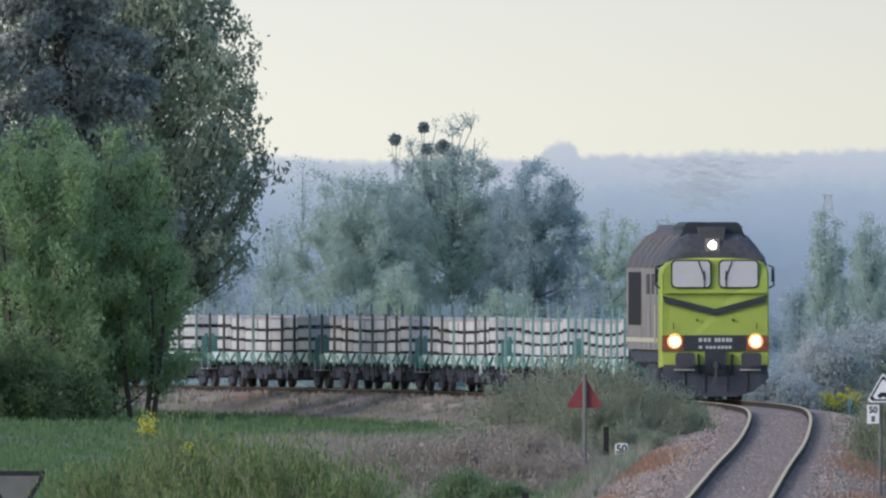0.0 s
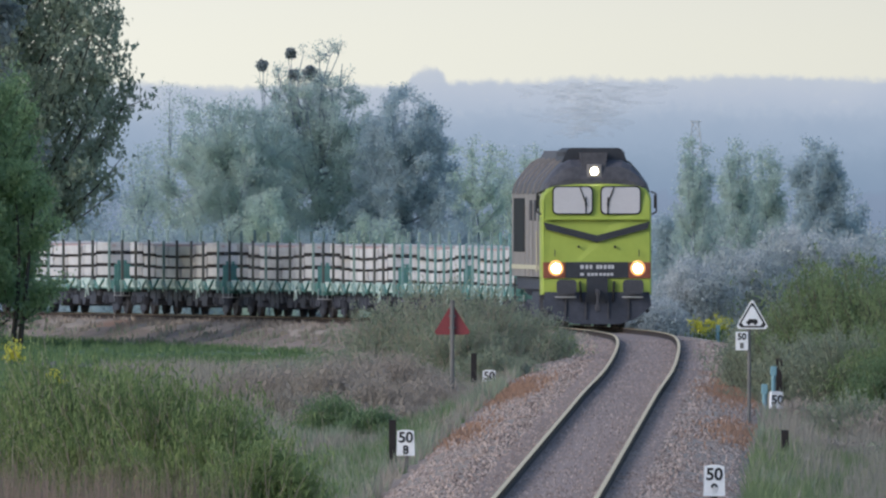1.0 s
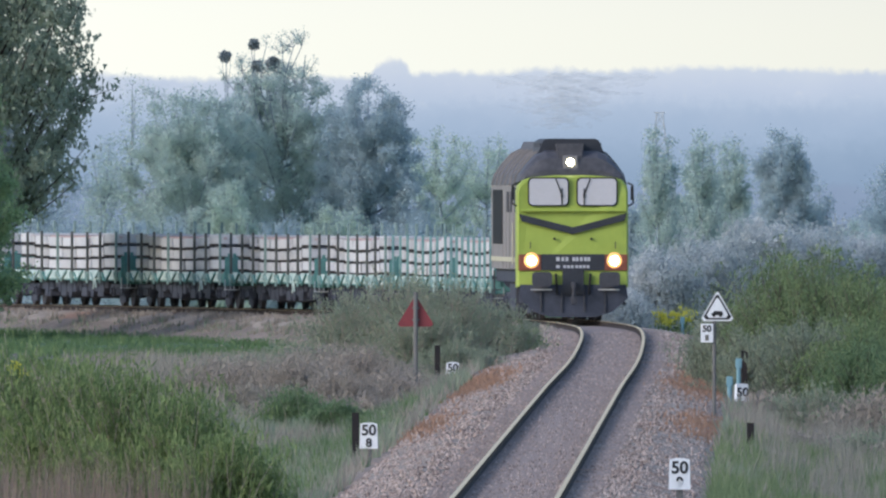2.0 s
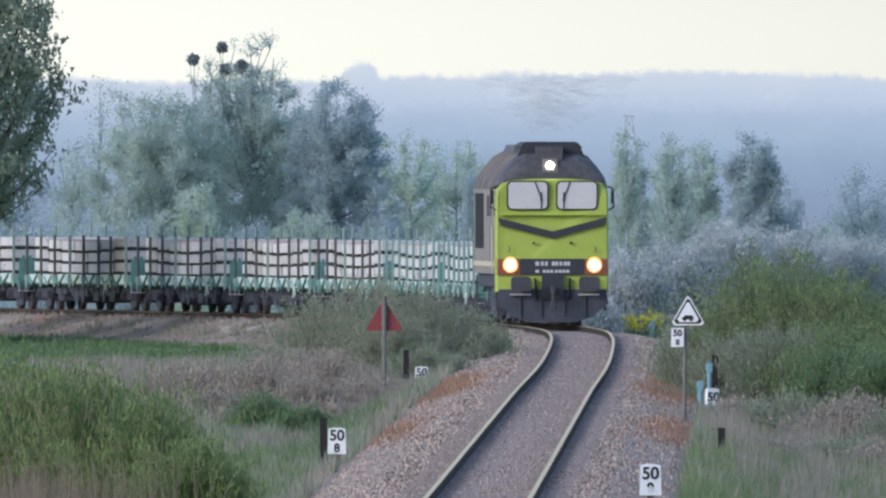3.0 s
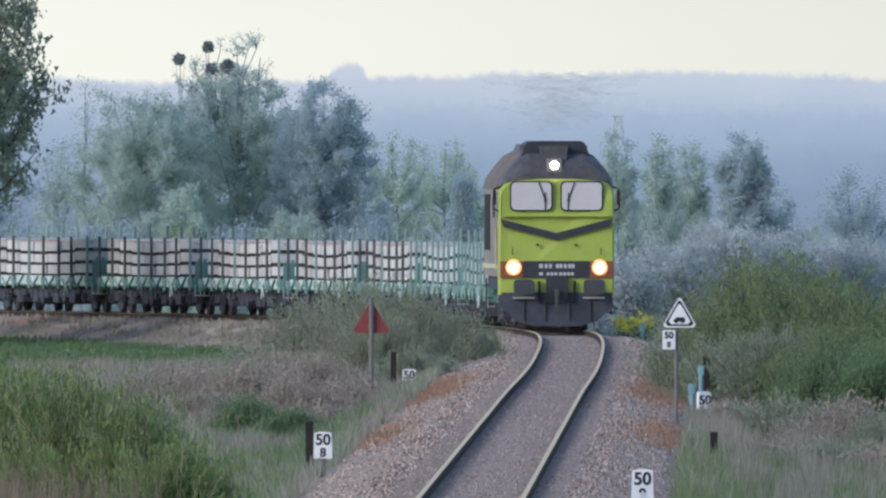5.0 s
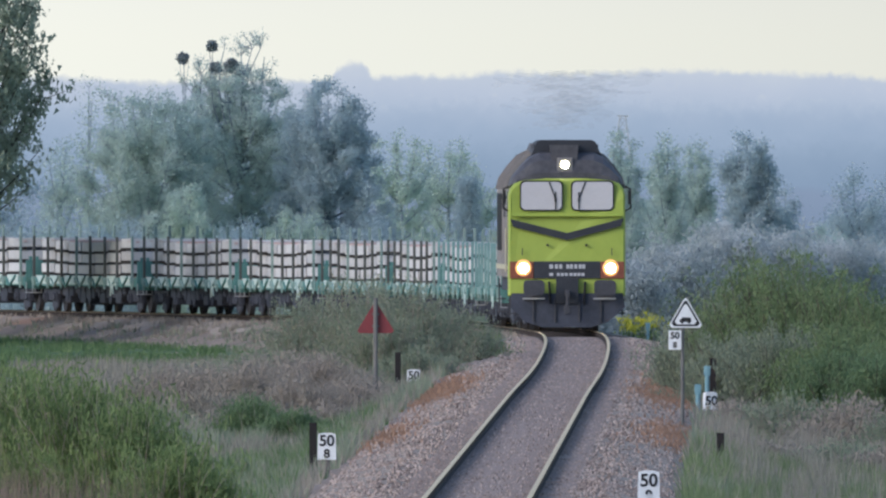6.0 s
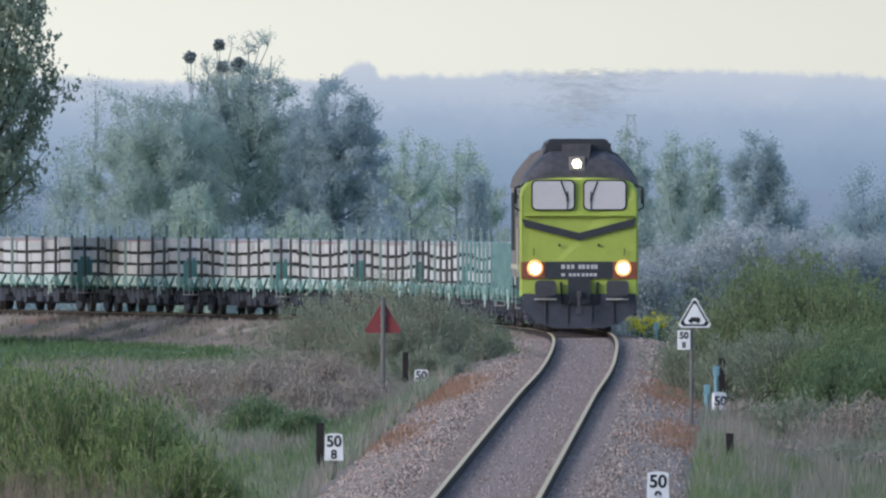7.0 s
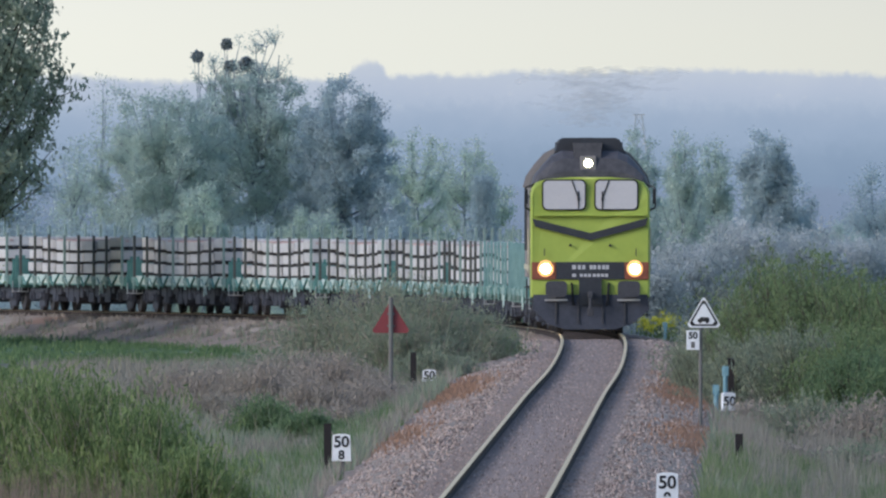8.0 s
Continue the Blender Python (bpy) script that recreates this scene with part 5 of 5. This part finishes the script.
def lattice_pylon(x, y, foot, top):
    ob = empty("lattice_pylon", pose(x, y, foot))
    tagged(ob, "hazy grey steel lattice pylon far behind the trees", "pylon")
    h = top - foot

    def half(z):
        return float(np.interp(z / h, (0, 0.75, 0.82, 1.0), (1.5, 0.75, 0.42, 0.16)))
    for sx in (-1, 1):
        for sy in (-1, 1):
            bm = B()
            for z0, z1 in ((0, 0.75 * h), (0.75 * h, 0.82 * h), (0.82 * h, h)):
                cyl(bm, (sx * half(z0), sy * half(z0), z0), (sx * half(z1), sy * half(z1), z1), 0.038, n=6)
            part("leg", bm, M["galvanised"], ob)
    levels = [h * q for q in (0.1, 0.25, 0.38, 0.5, 0.6, 0.68, 0.75, 0.82, 0.88, 0.94, 0.99)]
    for z0, z1 in zip(levels, levels[1:]):
        for sy in (-1, 1):
            bm = B()
            cyl(bm, (-half(z0), sy * half(z0), z0), (half(z1), sy * half(z1), z1), 0.02, n=5)
            cyl(bm, (half(z0), sy * half(z0), z0), (-half(z1), sy * half(z1), z1), 0.02, n=5)
            cyl(bm, (-half(z1), sy * half(z1), z1), (half(z1), sy * half(z1), z1), 0.02, n=5)
            part("brace", bm, M["galvanised"], ob)
    bm = B()
    box(bm, 0, 0, h, 0.6, 0.3, 0.08)
    part("head", bm, M["galvanised"], ob)


lattice_pylon(10.6, 2200, -7.0, 5.35)

# blossoming and green bushes by the line
def blackthorn(x, y, foot, top, r, seed):
    """A grey-green bush with white blossom over its upper side."""
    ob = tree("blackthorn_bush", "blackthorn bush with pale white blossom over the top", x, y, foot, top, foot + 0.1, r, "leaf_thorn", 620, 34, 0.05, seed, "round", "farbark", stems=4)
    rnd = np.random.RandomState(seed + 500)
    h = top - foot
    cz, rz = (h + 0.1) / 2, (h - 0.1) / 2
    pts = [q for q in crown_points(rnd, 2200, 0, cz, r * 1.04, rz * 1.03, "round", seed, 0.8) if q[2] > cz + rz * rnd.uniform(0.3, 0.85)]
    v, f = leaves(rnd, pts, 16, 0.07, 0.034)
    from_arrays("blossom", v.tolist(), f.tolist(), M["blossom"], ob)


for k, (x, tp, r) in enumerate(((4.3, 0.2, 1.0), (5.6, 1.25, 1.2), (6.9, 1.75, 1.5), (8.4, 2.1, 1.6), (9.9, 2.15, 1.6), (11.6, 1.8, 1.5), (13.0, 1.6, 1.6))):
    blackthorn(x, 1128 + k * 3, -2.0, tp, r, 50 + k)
for k, (x, y, tp, r, mm) in enumerate(((5.55, 838, 1.55, 0.55, "leaf_scrub"), (6.05, 832, 2.15, 0.65, "leaf_scrub"), (6.8, 826, 3.15, 0.85, "leaf_bank"), (7.6, 820, 3.05, 0.9, "leaf_bank"), (8.4, 815, 2.7, 0.95, "leaf_bank"), (9.3, 812, 2.3, 1.0, "leaf_bank"), (10.4, 806, 2.1, 1.2, "leaf_bank"), (6.2, 812, 1.25, 0.7, "leaf_scrub"), (7.1, 806, 1.5, 0.8, "leaf_scrub"), (8.2, 800, 1.6, 0.9, "leaf_bank"), (9.6, 796, 1.5, 1.0, "leaf_bank"), (8.0, 782, 1.15, 0.65, "leaf_fern"), (8.9, 780, 1.1, 0.7, "leaf_fern"))):
    shoots("willow_bush", "fresh green willow bush on the bank" if mm == "leaf_fern" else "dull olive willow bush on the bank", x, y, -1.0, tp, r, mm, 260, 17, 0.038, 60 + k, "bark", low=0.1)
for k, (x, y, tp, r, mm) in enumerate(((5.9, 770, 0.2, 0.6, "bramble"), (6.8, 760, 0.35, 0.9, "leaf_scrub"), (7.9, 752, 0.45, 0.9, "bramble"), (9.0, 748, 0.15, 0.9, "leaf_scrub"), (6.2, 722, -0.25, 0.7, "bramble"), (7.4, 716, -0.3, 0.9, "leaf_scrub"), (8.5, 712, -0.25, 0.9, "bramble"))):
    shoots("bramble_bush", "dry brown bramble tangle on the bank", x, y, -1.2, tp, r, mm, 230, 6, 0.036, 140 + k, "bramble", low=0.0)
for k, (x, y, tp, r, mm) in enumerate(((-1.5, 935, 2.15, 0.9, "leaf_scrub"), (-0.5, 930, 1.95, 0.9, "leaf_scrub"), (-2.7, 940, 1.6, 1.0, "leaf_scrub"), (0.6, 940, 1.3, 0.8, "leaf_scrub"), (-1.0, 926, 1.2, 1.0, "leaf_scrub"), (-0.2, 905, 0.4, 0.9, "leaf_scrub"), (-3.9, 930, 0.15, 1.25, "leaf_scrub"), (-2.2, 890, 0.15, 1.0, "dry"), (1.2, 950, 0.6, 0.5, "leaf_bush"), (-1.3, 870, -0.25, 0.9, "dry"), (-3.0, 850, -0.3, 1.0, "dry"), (-3.4, 786, 0.1, 0.5, "leaf_fern"), (-2.5, 775, -0.1, 0.45, "leaf_fern"), (-1.2, 760, -0.35, 0.5, "leaf_green"), (-4.6, 840, -0.25, 1.0, "dry"), (-5.4, 900, -0.1, 1.0, "leaf_scrub"))):
    shoots("willow_shrub", "low scrubby willow shrub before the train", x, y, -1.2, tp, r, mm, 270, 10, 0.036, 180 + k, low=0.0 if mm != "leaf_bush" else 0.25)
for k, (x, y, tp, r) in enumerate(((-1.6, 835, 0.15, 0.7), (-2.6, 828, 0.3, 0.8), (-3.6, 846, 0.45, 0.9), (-4.6, 860, 0.4, 0.9), (-2.3, 868, 0.55, 0.8), (-3.1, 884, 0.6, 0.9), (-5.6, 880, 0.25, 1.0), (-2.0, 806, -0.2, 0.7), (-3.4, 800, -0.1, 0.8))):
    shoots("bramble_bush", "dry mauve-brown brush beside the line", x, y, -1.2, tp, r, "bramble", 240, 7, 0.034, 240 + k, "bramble", low=0.0)
for k, (x, y, tp, r) in enumerate(((-5.6, 562, 2.45, 0.78), (-4.8, 558, 2.25, 0.72), (-4.1, 555, 1.85, 0.62), (-3.4, 552, 1.2, 0.58), (-6.5, 566, 2.5, 0.82), (-7.5, 572, 2.1, 0.9))):
    shoots("willow_bush", "young green willow bush in dry grass", x, y, -1.0, tp, r, "leaf_bush", 300, 13, 0.055, 90 + k, upright=5.0, slim=0.17)


def flower_plant(x, y, h, r, seed):
    rnd = np.random.RandomState(seed)
    z = GROUND_AT(x, y)
    ob = empty("flowering_plant", pose(x, y, z))
    tagged(ob, "tall green plant with bright yellow flowers", "flowering plant", group="yellow flowers")
    st = rnd.normal(size=(14, 3)) * (r, r, 0.1)
    bm = B()
    for q in st:
        limb(bm, (q[0] * 0.4, q[1] * 0.4, -0.05), (q[0], q[1], h + q[2]), 0.01, 0.006, rnd, 0.08, 4, 2)
    part("stem_clump", bm, M["grass"], ob)
    v, f = leaves(rnd, (st * (0.7, 0.7, 1) + (0, 0, h * 0.5)).tolist(), 8, 0.10, 0.045, squash=1.4)
    from_arrays("foliage", v.tolist(), f.tolist(), M["leaf_bush"], ob)
    for q in st:
        v, f = leaves(rnd, [(q[0], q[1], h + q[2])], 24, 0.05, 0.035)
        from_arrays("flower_head", v.tolist(), f.tolist(), M["yellow"], ob)


for k, (x, y, h, r) in enumerate(((5.45, 1098, 0.74, 0.13), (5.8, 1100, 0.82, 0.15), (6.15, 1102, 0.76, 0.13), (-10.9, 880, 1.3, 0.12), (-9.5, 830, 1.0, 0.1))):
    flower_plant(x, y, h, r, 100 + k)

# grasses
grass_patch("dry_grass", "dry straw-coloured grass beside the track", spread_spots(1, 90000, -11, 2, 560, 1030, 0.04, lambda x, y: (x < track_x(y)) & (x > -10.2 - 0.8 * np.sin(y * 0.05))), "dry", 0.1, 0.45, 0.02, 1)
grass_patch("scrub_grass", "dull green weeds among the dry grass", spread_spots(11, 42000, -8, 2, 560, 1000, 0.015, lambda x, y: (x < track_x(y)) & (x > -7 + (1040 - y) * 0.004)), "leaf_scrub", 0.1, 0.5, 0.025, 11)
grass_patch("green_grass", "dull green grass beside the dry grass", spread_spots(33, 16000, -4.2, 0.4, 590, 800, 0.02, lambda x, y: (x < track_x(y) - 3.2) & (x > track_x(y) - 5.2 + 0.8 * np.sin(y * 0.06))), "grass", 0.15, 0.55, 0.02, 33)
grass_patch("dry_grass", "dry straw-coloured grass on the bank", spread_spots(2, 24000, 3, 12, 600, 900, 0.06, lambda x, y: x > track_x(y)), "dry", 0.12, 0.5, 0.02, 2)
grass_patch("dry_reeds", "tall straw-coloured stalks in the green grass", spread_spots(32, 16000, 5.2, 12, 600, 760, 0.02), "dry", 0.3, 0.75, 0.012, 32, 0.12)
grass_patch("scrub_grass", "dull green weeds on the bank", spread_spots(12, 16000, 3, 12, 600, 900, 0.015, lambda x, y: x > track_x(y)), "leaf_scrub", 0.12, 0.5, 0.025, 12)
grass_patch("green_grass", "fresh green grass in tufts", spread_spots(3, 70000, 3.5, 12, 560, 775, 0.03, lambda x, y: (x > track_x(y) + 2.4) & (y < 722 + 22 * np.sin(x * 2.3) + 16 * np.sin(x * 5.1 + 1))), "bankgrass", 0.12, 0.5, 0.02, 3)
grass_patch("green_grass", "fresh green meadow grass", spread_spots(4, 90000, -22, -2, 700, 1170, 0.08, lambda x, y: (x < track_x(y) - 4.5) & ((y > 1012 + 14 * np.sin(x * 1.3)) | (x < -9.6 - 0.8 * np.sin(y * 0.05)))), "grass", 0.04, 0.17, 0.045, 4)
def bank_spots(seed, n, s0, s1, o0, o1):
    rnd = np.random.RandomState(seed)
    xs, ys = [], []
    for s, o in zip(rnd.uniform(s0, s1, n), rnd.uniform(o0, o1, n)):
        if noise.noise((s * 0.5, o * 1.3, 2)) < 0.05:
            continue
        x, y, h = on_track(s)
        xs.append(x + o * math.cos(h)), ys.append(y - o * math.sin(h))
    return np.array(xs), np.array(ys)


grass_patch("bank_grass", "thin dry grass on the earth bank below the wagons", bank_spots(21, 20000, 20, 250, -5.4, -2.3), "dry", 0.04, 0.17, 0.03, 21)
grass_patch("bank_grass", "thin green grass on the earth bank below the wagons", bank_spots(22, 9000, 30, 250, -5.6, -2.8), "leaf_scrub", 0.04, 0.2, 0.03, 22)
grass_patch("bank_grass", "short dry weeds along the edge of the ballast", bank_spots(23, 12000, 15, 250, -2.4, -1.0), "bramble", 0.05, 0.16, 0.03, 23)
grass_patch("dry_reeds", "tall dry reeds round the bush", spread_spots(5, 5200, -7.8, -3.9, 546, 568, 0.05), "reed", 0.7, 1.85, 0.012, 5, 0.1)
grass_patch("bank_weeds", "sparse weeds along the edge of the ballast", spread_spots(6, 9000, -3, 8, 560, 990, 0.02, lambda x, y: np.abs(x - track_x(y)) < 4.2), "grass", 0.06, 0.25, 0.02, 6)

def shoulder_spots(seed, n, o0, o1, y0, y1):
    rnd = np.random.RandomState(seed)
    ys = rnd.normal((y0 + y1) / 2, (y1 - y0) / 4, n)
    o = rnd.normal((o0 + o1) / 2, abs(o1 - o0) / 4, n)
    return track_x(ys) + o, ys


for k, (o0, o1, y0, y1, n) in enumerate(((1.5, 3.2, 790, 870, 2800), (2.2, 3.2, 880, 930, 700), (-3.2, -1.9, 800, 880, 2200), (-3.1, -2.0, 690, 760, 600), (1.9, 3.2, 690, 760, 1100))):
    grass_patch("rusty_moss", "low rust-coloured moss on the ballast shoulder", shoulder_spots(70 + k, n, o0, o1, y0, y1), "rustweed", 0.03, 0.11, 0.035, 7 + k)


def build_exhaust():
    """Thin pale exhaust over the roof, in flat see-through wisps drawn out sideways."""
    rnd = np.random.RandomState(9)
    verts, faces = [], []
    for k in range(170):
        h = rnd.uniform(0.0, 1.0) ** 0.8
        c = np.array((rnd.normal() * (0.25 + 0.65 * h) + 0.45 * h, 5 + k * 0.05, 5.1 + 1.45 * h))
        w, g, tilt = rnd.uniform(0.14, 0.42) * (0.6 + 0.7 * h), rnd.uniform(0.03, 0.085), rnd.uniform(-0.25, 0.25)
        i0 = len(verts)
        for j in range(10):
            a = 2 * math.pi * j / 10
            dx, dz = w * math.cos(a), g * math.sin(a) * rnd.uniform(0.7, 1.3)
            verts.append(tuple(c + (dx, 0.3 * math.sin(a), dz + tilt * dx)))
        faces.append(tuple(range(i0, i0 + 10)))
    ob = from_arrays("exhaust_smoke", verts, faces, M["wisp"])
    return tagged(ob, "thin pale exhaust smoke over the locomotive", "smoke", kind="stuff")


EXHAUST = build_exhaust()


# ---- what moves ----
def travel(t):
    """Metres of track from the 1000 m mark to the buffers of the locomotive."""
    u = 8.0 - t
    return 2.273 + 7.683 * u + 0.0122 * u * u


def car_pose(front, a, b):
    xa, ya, _ = on_track(front + a)
    xb, yb, _ = on_track(front + b)
    h = math.atan2(xb - xa, yb - ya)
    za, zb = track_z(front + a), track_z(front + b)
    dip = math.atan2(zb - za, b - a)
    return Matrix.Translation((xa - a * math.sin(h), ya - a * math.cos(h), za - a * math.tan(dip))) @ Matrix.Rotation(-h, 4, "Z") @ Matrix.Rotation(dip, 4, "X")


def motions():
    times = [0.5 * k for k in range(17)]
    walk(LOCO, [(t, car_pose(travel(t), 4.4, 13.2)) for t in times])
    walk(EXHAUST, [(t, car_pose(travel(t), 4.4, 13.2)) for t in times])
    for k, (w, ld) in enumerate(zip(WAGONS, LOADS)):
        rows = [(t, car_pose(travel(t) + 17.55 + k * WAGON, 2.4, WAGON - 2.4)) for t in times]
        walk(w, rows)
        walk(ld, rows)
    roll = [8.0 * k / 80 for k in range(81)]
    for ob, y, z, r in ROLLING:
        walk(ob, [(t, Matrix.Translation((0, y, z)) @ Matrix.Rotation((travel(0) - travel(t)) / r, 4, "X")) for t in roll])


motions()
